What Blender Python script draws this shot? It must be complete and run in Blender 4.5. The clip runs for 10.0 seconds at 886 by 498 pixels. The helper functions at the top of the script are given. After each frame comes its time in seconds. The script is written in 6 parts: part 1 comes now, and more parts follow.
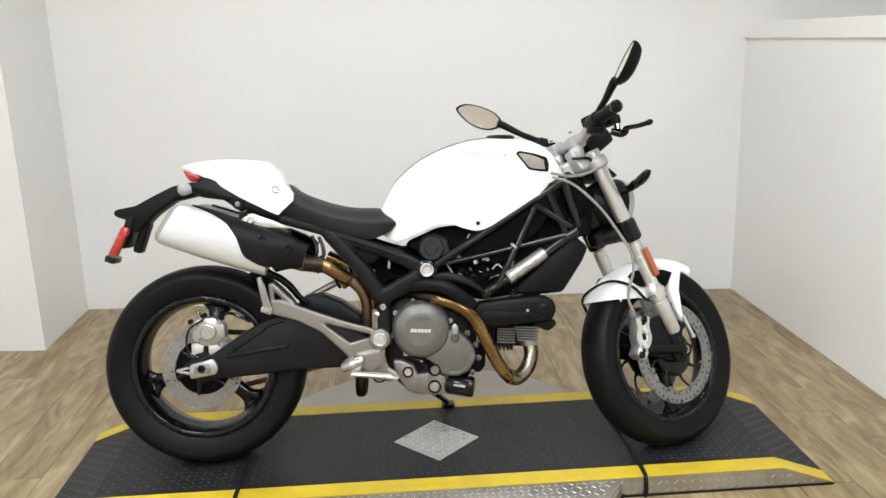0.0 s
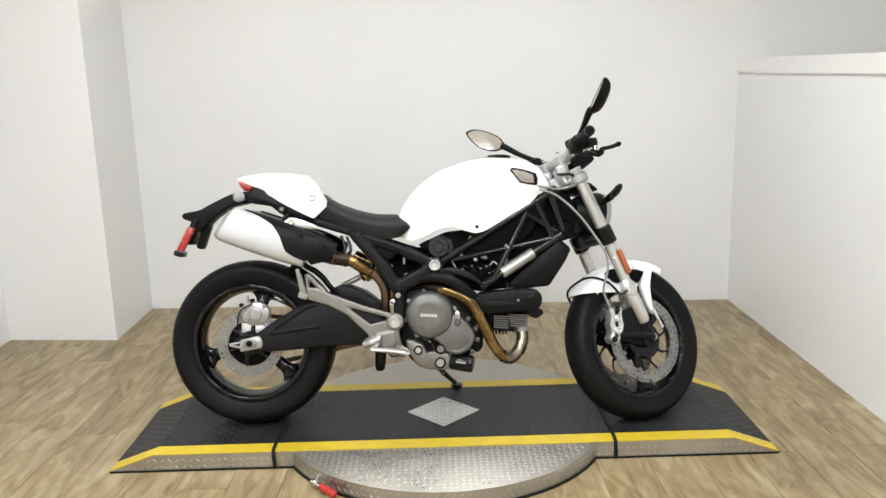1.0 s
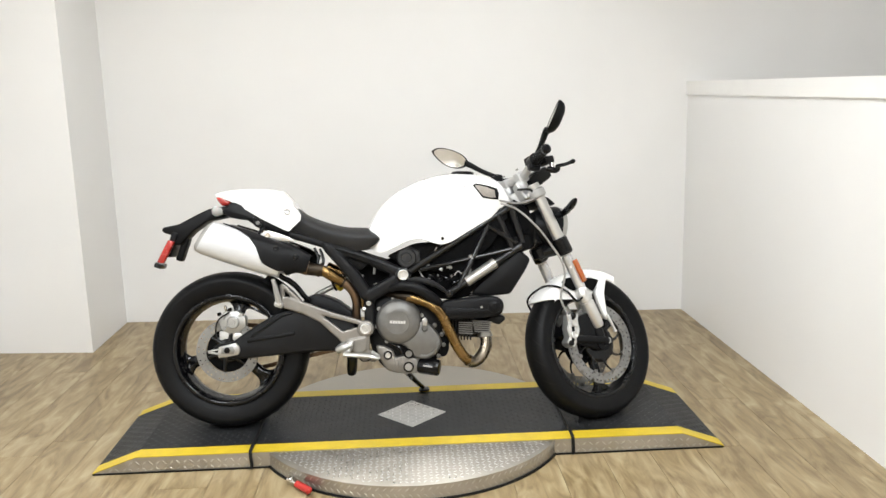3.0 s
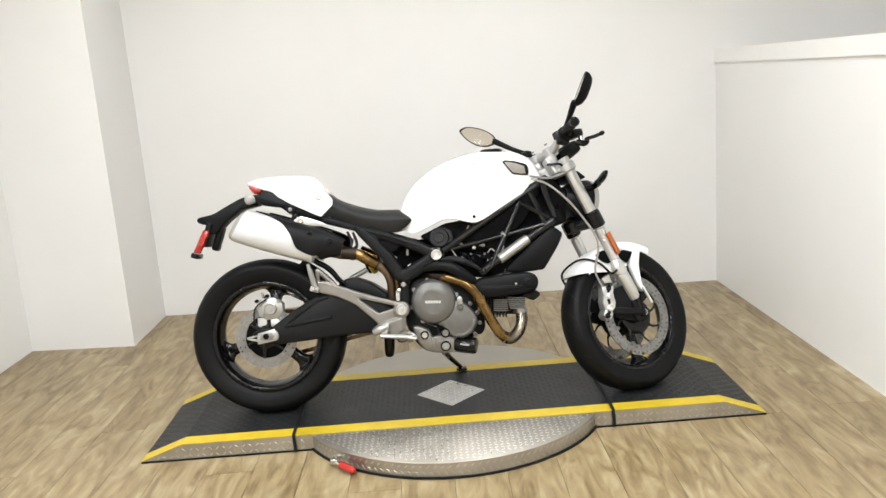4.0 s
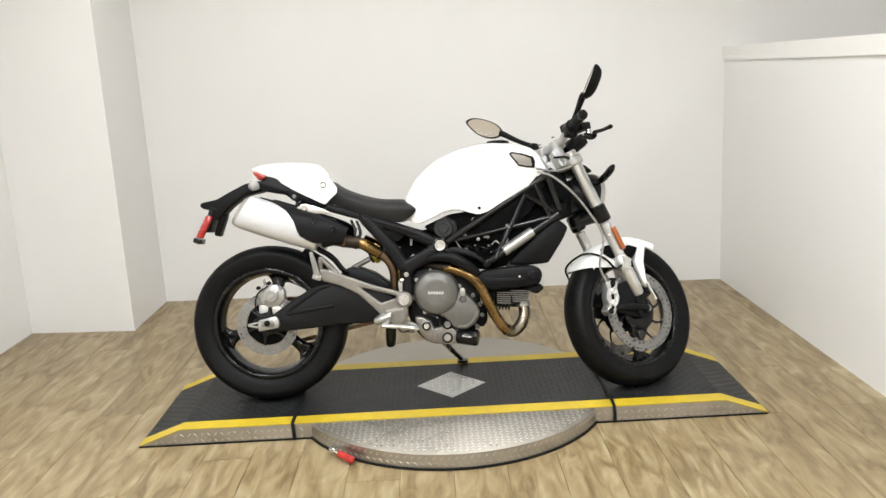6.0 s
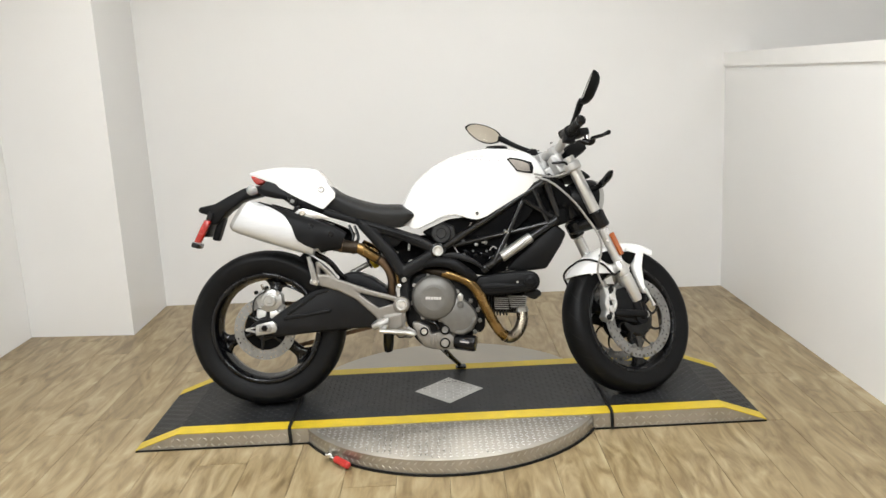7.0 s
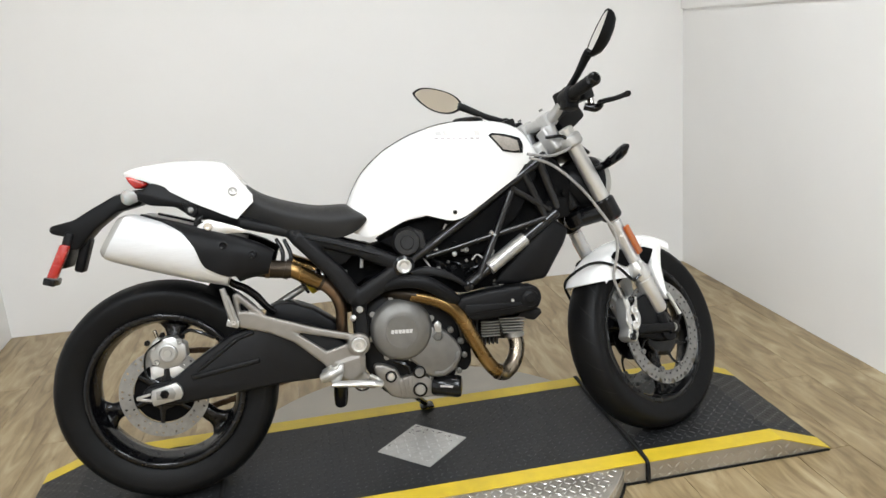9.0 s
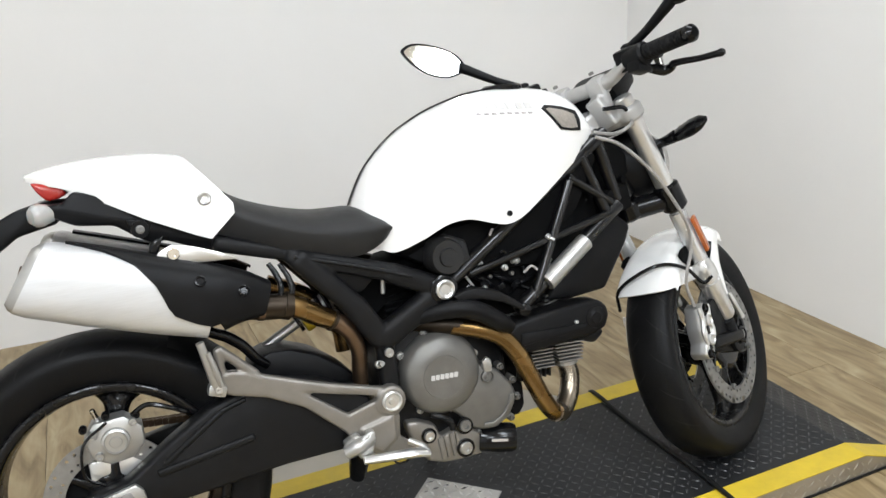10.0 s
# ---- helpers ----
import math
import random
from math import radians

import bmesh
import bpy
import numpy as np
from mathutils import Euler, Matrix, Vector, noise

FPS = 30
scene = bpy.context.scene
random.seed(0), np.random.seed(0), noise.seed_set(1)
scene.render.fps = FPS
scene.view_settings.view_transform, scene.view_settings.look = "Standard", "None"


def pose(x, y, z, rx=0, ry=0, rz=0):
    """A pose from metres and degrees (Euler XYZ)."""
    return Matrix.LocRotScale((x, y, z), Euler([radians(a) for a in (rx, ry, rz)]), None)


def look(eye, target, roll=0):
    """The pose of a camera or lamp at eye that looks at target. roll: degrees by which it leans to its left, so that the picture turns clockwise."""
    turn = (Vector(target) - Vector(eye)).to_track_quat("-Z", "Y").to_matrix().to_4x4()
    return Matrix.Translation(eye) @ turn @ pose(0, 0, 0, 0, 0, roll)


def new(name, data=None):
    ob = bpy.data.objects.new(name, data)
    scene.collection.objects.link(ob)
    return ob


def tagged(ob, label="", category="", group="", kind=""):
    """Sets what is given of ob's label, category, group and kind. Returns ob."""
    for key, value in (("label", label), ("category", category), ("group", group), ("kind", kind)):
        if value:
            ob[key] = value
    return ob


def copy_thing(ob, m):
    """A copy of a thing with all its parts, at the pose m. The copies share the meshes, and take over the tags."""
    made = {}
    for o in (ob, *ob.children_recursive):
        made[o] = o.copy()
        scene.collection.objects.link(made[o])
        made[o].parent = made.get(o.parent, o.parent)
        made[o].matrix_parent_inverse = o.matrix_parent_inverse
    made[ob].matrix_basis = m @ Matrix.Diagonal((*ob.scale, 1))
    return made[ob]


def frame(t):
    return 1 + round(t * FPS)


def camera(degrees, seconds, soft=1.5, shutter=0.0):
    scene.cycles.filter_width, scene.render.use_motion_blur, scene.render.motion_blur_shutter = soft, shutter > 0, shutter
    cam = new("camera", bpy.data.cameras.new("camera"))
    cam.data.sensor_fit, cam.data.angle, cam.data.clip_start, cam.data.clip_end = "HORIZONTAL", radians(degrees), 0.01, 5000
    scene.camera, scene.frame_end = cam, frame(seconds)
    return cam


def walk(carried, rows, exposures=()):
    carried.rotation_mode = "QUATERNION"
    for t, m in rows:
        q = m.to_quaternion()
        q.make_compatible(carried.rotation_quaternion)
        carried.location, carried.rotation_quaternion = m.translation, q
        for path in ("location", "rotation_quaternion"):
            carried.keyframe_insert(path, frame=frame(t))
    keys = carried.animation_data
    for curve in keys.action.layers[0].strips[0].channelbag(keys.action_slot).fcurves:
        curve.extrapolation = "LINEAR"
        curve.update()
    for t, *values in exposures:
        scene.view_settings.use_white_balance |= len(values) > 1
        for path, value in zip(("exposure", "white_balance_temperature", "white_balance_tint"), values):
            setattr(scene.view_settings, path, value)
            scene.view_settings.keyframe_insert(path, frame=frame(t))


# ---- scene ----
cam = camera(56.7, 10.0)
PATH = [
    (0, (-0.107, -2.16, 1.347), (0.015, -0.227, 0.85), -1.6),
    (0.5, (-0.002, -2.478, 1.338), (0.061, -0.546, 0.827), -1.4),
    (1, (0.01, -2.692, 1.366), (0.02, -0.738, 0.94), -1.6),
    (1.5, (-0.014, -2.84, 1.375), (-0.023, -0.889, 0.933), -1.8),
    (2, (-0.01, -2.89, 1.372), (-0.025, -0.935, 0.951), -0.3),
    (2.5, (0.0, -2.893, 1.379), (0.07, -0.928, 1.012), -0.6),
    (3.8, (0.01, -2.901, 1.36), (0.049, -0.946, 0.944), -3.5),
    (4, (-0.008, -2.905, 1.35), (0.01, -0.948, 0.938), -4.3),
    (4.5, (-0.016, -2.906, 1.343), (-0.018, -0.954, 0.907), -4.1),
    (5, (-0.018, -2.897, 1.343), (-0.036, -0.949, 0.891), -3.9),
    (5.5, (-0.025, -2.89, 1.337), (-0.008, -0.939, 0.896), -3.0),
    (7, (0.005, -2.885, 1.331), (0.01, -0.928, 0.919), -2.8),
    (7.5, (0.035, -2.806, 1.322), (0.118, -0.868, 0.835), -3.0),
    (8, (0.112, -2.627, 1.33), (0.172, -0.668, 0.934), -2.0),
    (8.5, (-0.073, -2.331, 1.311), (0.085, -0.375, 0.924), -2.9),
    (9, (-0.267, -1.986, 1.318), (0.056, -0.084, 0.792), -4.4),
    (9.5, (-0.415, -1.573, 1.337), (-0.064, 0.317, 0.782), -2.8),
    (10, (-0.623, -1.238, 1.316), (0.112, 0.5, 0.654), -3.3),
]
EXPOSURES = [(0, -0.06, 6370, 10), (2.5, 0.04, 6460, 10), (4.5, 0.09, 6560, 10), (5.5, 0.02, 6590, 10), (7, -0.10, 6570, 10), (8, -0.17, 6390, 10), (9, -0.10, 6340, 10), (10, -0.10, 6240, 10)]
walk(cam, [(t, look(eye, target, roll)) for t, eye, target, roll in PATH], EXPOSURES)

# ---- light ----
world = bpy.data.worlds.new("world")
scene.world = world
world.use_nodes = True
world.node_tree.nodes["Background"].inputs[0].default_value = (0.9, 0.93, 1.0, 1)
world.node_tree.nodes["Background"].inputs[1].default_value = 0.03
LAMPS = [(-1.15, 0.55), (0.55, 0.45), (-1.15, -1.5), (0.55, -1.6), (-1.15, -3.3), (0.55, -3.4), (2.6, 0.3)]
CEILING = 2.75
for lx, ly in LAMPS:
    light = bpy.data.lights.new("panel_light", "AREA")
    light.shape, light.size, light.size_y = "RECTANGLE", 0.5, 1.1
    light.energy = 3.0 if lx > 2 else 4.0 if lx < 0 < ly else 8.0 if ly > 0 else 36.0 if ly > -2 else 50.0
    light.color = (0.89, 0.96, 1.02)
    new("panel_light", light).matrix_world = pose(lx, ly, CEILING - 0.075)

# ---- materials ----


def material(name, color, rough=0.5, metal=0.0, vary=0.12, scale=30.0, bump=0.0, bump_scale=200.0, coat=0.0, spread=0.06, stretch=None, spec=0.5):
    """A plain surface with uneven colour, gloss and fine relief."""
    m = bpy.data.materials.new(name)
    m.use_nodes = True
    nt = m.node_tree
    b = nt.nodes["Principled BSDF"]
    b.inputs["Metallic"].default_value = metal
    b.inputs["Specular IOR Level"].default_value = spec
    b.inputs["Coat Weight"].default_value = coat
    b.inputs["Coat Roughness"].default_value = 0.06
    tc = nt.nodes.new("ShaderNodeTexCoord")
    mp = nt.nodes.new("ShaderNodeMapping")
    if stretch:
        mp.inputs["Scale"].default_value = stretch
    nt.links.new(tc.outputs["Object"], mp.inputs[0])
    n1 = nt.nodes.new("ShaderNodeTexNoise")
    n1.inputs["Scale"].default_value, n1.inputs["Detail"].default_value = scale, 6
    n2 = nt.nodes.new("ShaderNodeTexNoise")
    n2.inputs["Scale"].default_value, n2.inputs["Detail"].default_value = scale * 0.13, 3
    nt.links.new(mp.outputs[0], n1.inputs["Vector"])
    nt.links.new(mp.outputs[0], n2.inputs["Vector"])
    add = nt.nodes.new("ShaderNodeMath")
    nt.links.new(n1.outputs["Fac"], add.inputs[0])
    nt.links.new(n2.outputs["Fac"], add.inputs[1])
    ramp = nt.nodes.new("ShaderNodeMapRange")
    ramp.inputs["From Min"].default_value, ramp.inputs["From Max"].default_value = 0.7, 1.3
    ramp.inputs["To Min"].default_value, ramp.inputs["To Max"].default_value = 1 - vary, 1 + vary
    nt.links.new(add.outputs[0], ramp.inputs["Value"])
    mul = nt.nodes.new("ShaderNodeVectorMath")
    mul.operation = "SCALE"
    mul.inputs[0].default_value = color
    nt.links.new(ramp.outputs[0], mul.inputs["Scale"])
    nt.links.new(mul.outputs[0], b.inputs["Base Color"])
    rr = nt.nodes.new("ShaderNodeMapRange")
    rr.inputs["From Min"].default_value, rr.inputs["From Max"].default_value = 0.7, 1.3
    rr.inputs["To Min"].default_value, rr.inputs["To Max"].default_value = max(0.02, rough - spread), min(1, rough + spread)
    nt.links.new(add.outputs[0], rr.inputs["Value"])
    nt.links.new(rr.outputs[0], b.inputs["Roughness"])
    if bump:
        n3 = nt.nodes.new("ShaderNodeTexNoise")
        n3.inputs["Scale"].default_value, n3.inputs["Detail"].default_value = bump_scale, 3
        nt.links.new(mp.outputs[0], n3.inputs["Vector"])
        bp = nt.nodes.new("ShaderNodeBump")
        bp.inputs["Strength"].default_value, bp.inputs["Distance"].default_value = bump, 0.002
        nt.links.new(n3.outputs["Fac"], bp.inputs["Height"])
        nt.links.new(bp.outputs[0], b.inputs["Normal"])
    return m


def glowing(name, color, strength):
    m = bpy.data.materials.new(name)
    m.use_nodes = True
    b = m.node_tree.nodes["Principled BSDF"]
    b.inputs["Emission Color"].default_value = (*color, 1)
    b.inputs["Emission Strength"].default_value = strength
    return m


def lens(name, color, rough=0.12):
    m = material(name, color, rough, 0, 0.06, 60)
    b = m.node_tree.nodes["Principled BSDF"]
    b.inputs["Coat Weight"].default_value = 0.4
    b.inputs["Subsurface Weight"].default_value = 0.15
    return m


def wood():
    """Pale oak planks with grey-brown grain running along the plank."""
    m = bpy.data.materials.new("oak_plank")
    m.use_nodes = True
    nt = m.node_tree
    b = nt.nodes["Principled BSDF"]
    L = nt.links.new
    tc = nt.nodes.new("ShaderNodeTexCoord")
    oi = nt.nodes.new("ShaderNodeObjectInfo")
    mul = nt.nodes.new("ShaderNodeMath")
    mul.operation, mul.inputs[1].default_value = "MULTIPLY", 37.0
    L(oi.outputs["Random"], mul.inputs[0])
    comb = nt.nodes.new("ShaderNodeCombineXYZ")
    for i in range(3):
        L(mul.outputs[0], comb.inputs[i])
    add = nt.nodes.new("ShaderNodeVectorMath")
    L(tc.outputs["Object"], add.inputs[0])
    L(comb.outputs[0], add.inputs[1])
    # broad cloudy figure
    mp1 = nt.nodes.new("ShaderNodeMapping")
    mp1.inputs["Scale"].default_value = (15.0, 3.6, 1.0)
    L(add.outputs[0], mp1.inputs[0])
    n1 = nt.nodes.new("ShaderNodeTexNoise")
    n1.inputs["Scale"].default_value, n1.inputs["Detail"].default_value, n1.inputs["Distortion"].default_value = 1.0, 5, 1.4
    L(mp1.outputs[0], n1.inputs["Vector"])
    # fine grain
    mp2 = nt.nodes.new("ShaderNodeMapping")
    mp2.inputs["Scale"].default_value = (70.0, 5.0, 1.0)
    L(add.outputs[0], mp2.inputs[0])
    n2 = nt.nodes.new("ShaderNodeTexNoise")
    n2.inputs["Scale"].default_value, n2.inputs["Detail"].default_value = 1.0, 5
    L(mp2.outputs[0], n2.inputs["Vector"])
    mix = nt.nodes.new("ShaderNodeMath")
    mix.operation, mix.inputs[1].default_value = "MULTIPLY_ADD", 0.30
    bold = nt.nodes.new("ShaderNodeMath")
    bold.operation, bold.inputs[1].default_value, bold.inputs[2].default_value = "MULTIPLY_ADD", 1.1, -0.01
    L(n1.outputs["Fac"], bold.inputs[0])
    L(n2.outputs["Fac"], mix.inputs[0])
    L(bold.outputs[0], mix.inputs[2])
    tone = nt.nodes.new("ShaderNodeMath")
    tone.operation, tone.inputs[1].default_value = "MULTIPLY_ADD", 0.07
    L(oi.outputs["Random"], tone.inputs[0])
    L(mix.outputs[0], tone.inputs[2])
    cr = nt.nodes.new("ShaderNodeValToRGB")
    cr.color_ramp.elements[0].position, cr.color_ramp.elements[0].color = 0.48, FLOOR_DARK
    cr.color_ramp.elements[1].position, cr.color_ramp.elements[1].color = 1.02, FLOOR_LIGHT
    mid = cr.color_ramp.elements.new(0.74)
    mid.color = FLOOR_MID
    L(tone.outputs[0], cr.inputs[0])
    L(cr.outputs[0], b.inputs["Base Color"])
    b.inputs["Roughness"].default_value = 0.36
    bp = nt.nodes.new("ShaderNodeBump")
    bp.inputs["Strength"].default_value, bp.inputs["Distance"].default_value = 0.25, 0.001
    L(n2.outputs["Fac"], bp.inputs["Height"])
    L(bp.outputs[0], b.inputs["Normal"])
    return m


FLOOR_DARK, FLOOR_MID, FLOOR_LIGHT = (0.146, 0.099, 0.043, 1), (0.278, 0.206, 0.107, 1), (0.400, 0.326, 0.196, 1)
OAK = wood()
WALL = material("white_wall_paint", (0.80, 0.795, 0.785), 0.42, 0, 0.015, 3.0, 0.06, 350)
TRIM = material("white_trim_paint", (0.82, 0.81, 0.79), 0.35, 0, 0.02, 8.0)
CEIL = material("ceiling_paint", (0.80, 0.79, 0.77), 0.85, 0, 0.02, 4.0, 0.2, 120)
# guessed tan of an unseen wall; it tints the mirror glass and bright metal
SOUTH_WALL = material("unseen_tan_wall", (0.53, 0.46, 0.37), 0.6, 0, 0.04, 3.0)
# grey wall, with the dimness beyond the partition put into its colour
FAR_WALL = material("dimmed_grey_far_wall", (0.42, 0.41, 0.40), 0.6, 0, 0.03, 3.0)
GAP = material("dark_joint", (0.185, 0.130, 0.062), 0.8, 0, 0.1, 20)
DECK = material("black_tread_coating", (0.0135, 0.014, 0.015), 0.46, 0, 0.30, 12, 0.25, 260, spec=0.28)
YELLOW = material("yellow_safety_paint", (0.55, 0.40, 0.022), 0.45, 0, 0.14, 22, 0.2, 160)
TREAD = material("aluminium_tread_plate", (0.42, 0.395, 0.35), 0.42, 0.9, 0.16, 14, 0.12, 120, spread=0.1)
PLATE = material("bright_tread_plate", (0.56, 0.55, 0.53), 0.50, 0.75, 0.12, 30, 0.1, 120)
BARS = material("worn_tread_bar", (0.70, 0.695, 0.68), 0.30, 0.9, 0.1, 40)
SKIRT = material("black_rubber_skirt", (0.006, 0.006, 0.006), 0.6, 0, 0.2, 30, spec=0.25)
WHITE = material("white_gloss_paint", (0.83, 0.825, 0.81), 0.22, 0, 0.01, 4, coat=0.7)
PLASTIC = material("black_plastic", (0.0055, 0.0055, 0.006), 0.40, 0, 0.18, 40, 0.15, 500, spec=0.13)
SATIN = material("satin_black_paint", (0.0035, 0.0035, 0.004), 0.22, 0, 0.15, 30, coat=0.22, spec=0.16)
FRAME = material("gloss_black_frame_paint", (0.0035, 0.0035, 0.004), 0.34, 0, 0.15, 30, coat=0.55, spec=0.15)
WHEEL = material("gloss_black_wheel", (0.0035, 0.0035, 0.004), 0.26, 0, 0.15, 30, coat=0.35, spec=0.12)
CASTING = material("charcoal_cast_metal", (0.0075, 0.0075, 0.008), 0.38, 0.0, 0.15, 35, 0.25, 420, spec=0.15)
RUBBER = material("tyre_rubber", (0.0045, 0.0045, 0.0048), 0.44, 0, 0.3, 25, 0.25, 300, spec=0.13)
VINYL = material("black_seat_vinyl", (0.011, 0.011, 0.0115), 0.46, 0, 0.15, 30, 0.35, 900, spec=0.32)
BRIGHT = material("bright_fork_aluminium", (0.60, 0.595, 0.58), 0.30, 0.8, 0.03, 40, 0.05, 300, spread=0.02)
ENGINE = material("grey_engine_casing", (0.145, 0.14, 0.13), 0.42, 0.55, 0.12, 45, 0.2, 420)
SILVER = material("silver_cast_aluminium", (0.40, 0.395, 0.38), 0.36, 0.75, 0.10, 40, 0.15, 380)
HOSE = material("grey_braided_hose", (0.34, 0.33, 0.32), 0.35, 0.5, 0.2, 120)
HANGER = material("dull_cast_aluminium", (0.215, 0.20, 0.18), 0.42, 0.65, 0.12, 40, 0.2, 380)
BRUSHED = material("brushed_silencer_metal", (0.60, 0.605, 0.615), 0.44, 0.55, 0.06, 30, stretch=(1, 1, 14))
CHROME = material("polished_metal", (0.74, 0.735, 0.72), 0.14, 1.0, 0.05, 40)
STEEL = material("brake_disc_steel", (0.22, 0.216, 0.208), 0.42, 0.7, 0.16, 80)
BRONZE = material("heat_tinted_pipe", (0.21, 0.13, 0.05), 0.27, 0.95, 0.30, 16)
BURNT = material("burnt_pipe", (0.15, 0.10, 0.065), 0.35, 0.9, 0.3, 20)
SOOT = material("sooty_pipe", (0.034, 0.025, 0.017), 0.4, 0.8, 0.3, 20)
RED = lens("red_lens", (0.34, 0.014, 0.009), 0.25)
AMBER = lens("amber_lens", (0.36, 0.092, 0.018), 0.25)
CLEAR = lens("clear_lens", (0.33, 0.33, 0.32))
INNER = material("matt_black_inner_parts", (0.004, 0.004, 0.0042), 0.75, 0, 0.3, 30, 0.2, 300, spec=0.06)
SLIDER = material("polished_fork_steel", (0.60, 0.60, 0.60), 0.24, 0.65, 0.04, 40, spec=0.6)
ELBOW = material("heat_dulled_steel", (0.24, 0.205, 0.16), 0.26, 0.95, 0.35, 26)
ALLOY = material("satin_grey_alloy", (0.46, 0.455, 0.445), 0.46, 0.6, 0.08, 40, 0.12, 300)
GLASS = material("mirror_glass", (0.80, 0.78, 0.74), 0.03, 1.0, 0.0, 5)
MESH = material("grey_mesh_insert", (0.30, 0.27, 0.24), 0.5, 0.2, 0.2, 200)
# lighter than the deck for wear, and for glints put into the colour
DECK_BARS = material("worn_glint_tread_bar", (0.030, 0.030, 0.031), 0.34, 0, 0.35, 14, spec=0.5)
SIDE_BARS = material("dull_tread_bar", (0.50, 0.485, 0.45), 0.40, 0.9, 0.12, 40)
PALE = material("pale_grey_print", (0.50, 0.485, 0.47), 0.4, 0, 0.05, 30)
GREY = material("grey_print", (0.36, 0.34, 0.33), 0.5, 0, 0.05, 30)
HANDLE_RED = material("red_rubber_grip", (0.40, 0.022, 0.016), 0.45, 0, 0.1, 40)
LAMP_GLOW = glowing("lamp_diffuser", (1.0, 0.97, 0.92), 6.0)

# ---- shapes ----


def part(name, bm, mat, parent=None, label="", smooth=40, at=None):
    """Links a bmesh as one mesh object under a thing or a part. at: a pose baked into its points."""
    if at is not None:
        bm.transform(at)
    bmesh.ops.recalc_face_normals(bm, faces=bm.faces)
    me = bpy.data.meshes.new(name)
    bm.to_mesh(me)
    bm.free()
    me.materials.append(mat)
    if smooth:
        me.polygons.foreach_set("use_smooth", [True] * len(me.polygons))
        me.set_sharp_from_angle(angle=radians(smooth))
    ob = new(name, me)
    if parent is not None:
        ob.parent = parent
    if label:
        ob["label"] = label
    return ob


def fused(ob, size=0.003, rounds=4):
    """Melts the overlapping shapes of a casting into one skin with soft fillets."""
    m = ob.modifiers.new("fuse", "REMESH")
    m.mode, m.voxel_size, m.use_smooth_shade = "VOXEL", size, True
    s = ob.modifiers.new("ease", "SMOOTH")
    s.factor, s.iterations = 0.5, rounds
    dg = bpy.context.evaluated_depsgraph_get()
    me = bpy.data.meshes.new_from_object(ob.evaluated_get(dg))
    old = ob.data
    ob.modifiers.clear()
    ob.data = me
    bpy.data.meshes.remove(old)
    return ob


def add_box(bm, c, s, rot=None, bevel=0.0):
    m = Matrix.Translation(c)
    if rot is not None:
        m = m @ rot
    r = bmesh.ops.create_cube(bm, size=1.0, matrix=m @ Matrix.Diagonal((*s, 1)))
    if bevel:
        es = list({e for v in r["verts"] for e in v.link_edges})
        bmesh.ops.bevel(bm, geom=es, offset=bevel, segments=2, affect="EDGES", profile=0.6)
    return bm


def box(c, s, rot=None, bevel=0.0):
    return add_box(bmesh.new(), c, s, rot, bevel)


def frame_along(d):
    """A turn whose z runs along d."""
    return Vector(d).normalized().to_track_quat("Z", "Y").to_matrix().to_4x4()


def add_lathe(bm, origin, axis, profile, n=32):
    """A turned body: profile of (distance along the axis, radius); a radius of 0 closes it."""
    m = Matrix.Translation(origin) @ frame_along(axis)
    rings = []
    for h, r in profile:
        if r < 1e-6:
            rings.append([bm.verts.new(m @ Vector((0, 0, h)))])
        else:
            rings.append([bm.verts.new(m @ Vector((r * math.cos(2 * math.pi * i / n), r * math.sin(2 * math.pi * i / n), h))) for i in range(n)])
    for a, b in zip(rings, rings[1:]):
        for i in range(n):
            j = (i + 1) % n
            if len(a) == 1 and len(b) == 1:
                continue
            if len(a) == 1:
                bm.faces.new((a[0], b[i], b[j]))
            elif len(b) == 1:
                bm.faces.new((a[i], a[j], b[0]))
            else:
                bm.faces.new((a[i], a[j], b[j], b[i]))
    return bm


def lathe(origin, axis, profile, n=32):
    return add_lathe(bmesh.new(), origin, axis, profile, n)


def rod(bm, a, b, r, n=14, bevel=0.2):
    """A round bar between two points, with eased ends."""
    a, b = Vector(a), Vector(b)
    h = (b - a).length
    e = min(r * bevel, h * 0.3)
    return add_lathe(bm, a, b - a, [(0, 0), (0, r - e), (e, r), (h - e, r), (h, r - e), (h, 0)], n)


def smooth_path(pts, steps=6):
    """Catmull-Rom points through pts."""
    p = [Vector(q) for q in pts]
    p = [2 * p[0] - p[1]] + p + [2 * p[-1] - p[-2]]
    out = []
    for i in range(1, len(p) - 2):
        for k in range(steps):
            t = k / steps
            out.append(0.5 * ((2 * p[i]) + (p[i + 1] - p[i - 1]) * t + (2 * p[i - 1] - 5 * p[i] + 4 * p[i + 1] - p[i + 2]) * t * t
                              + (3 * p[i] - p[i - 1] - 3 * p[i + 1] + p[i + 2]) * t ** 3))
    out.append(p[-2])
    return out


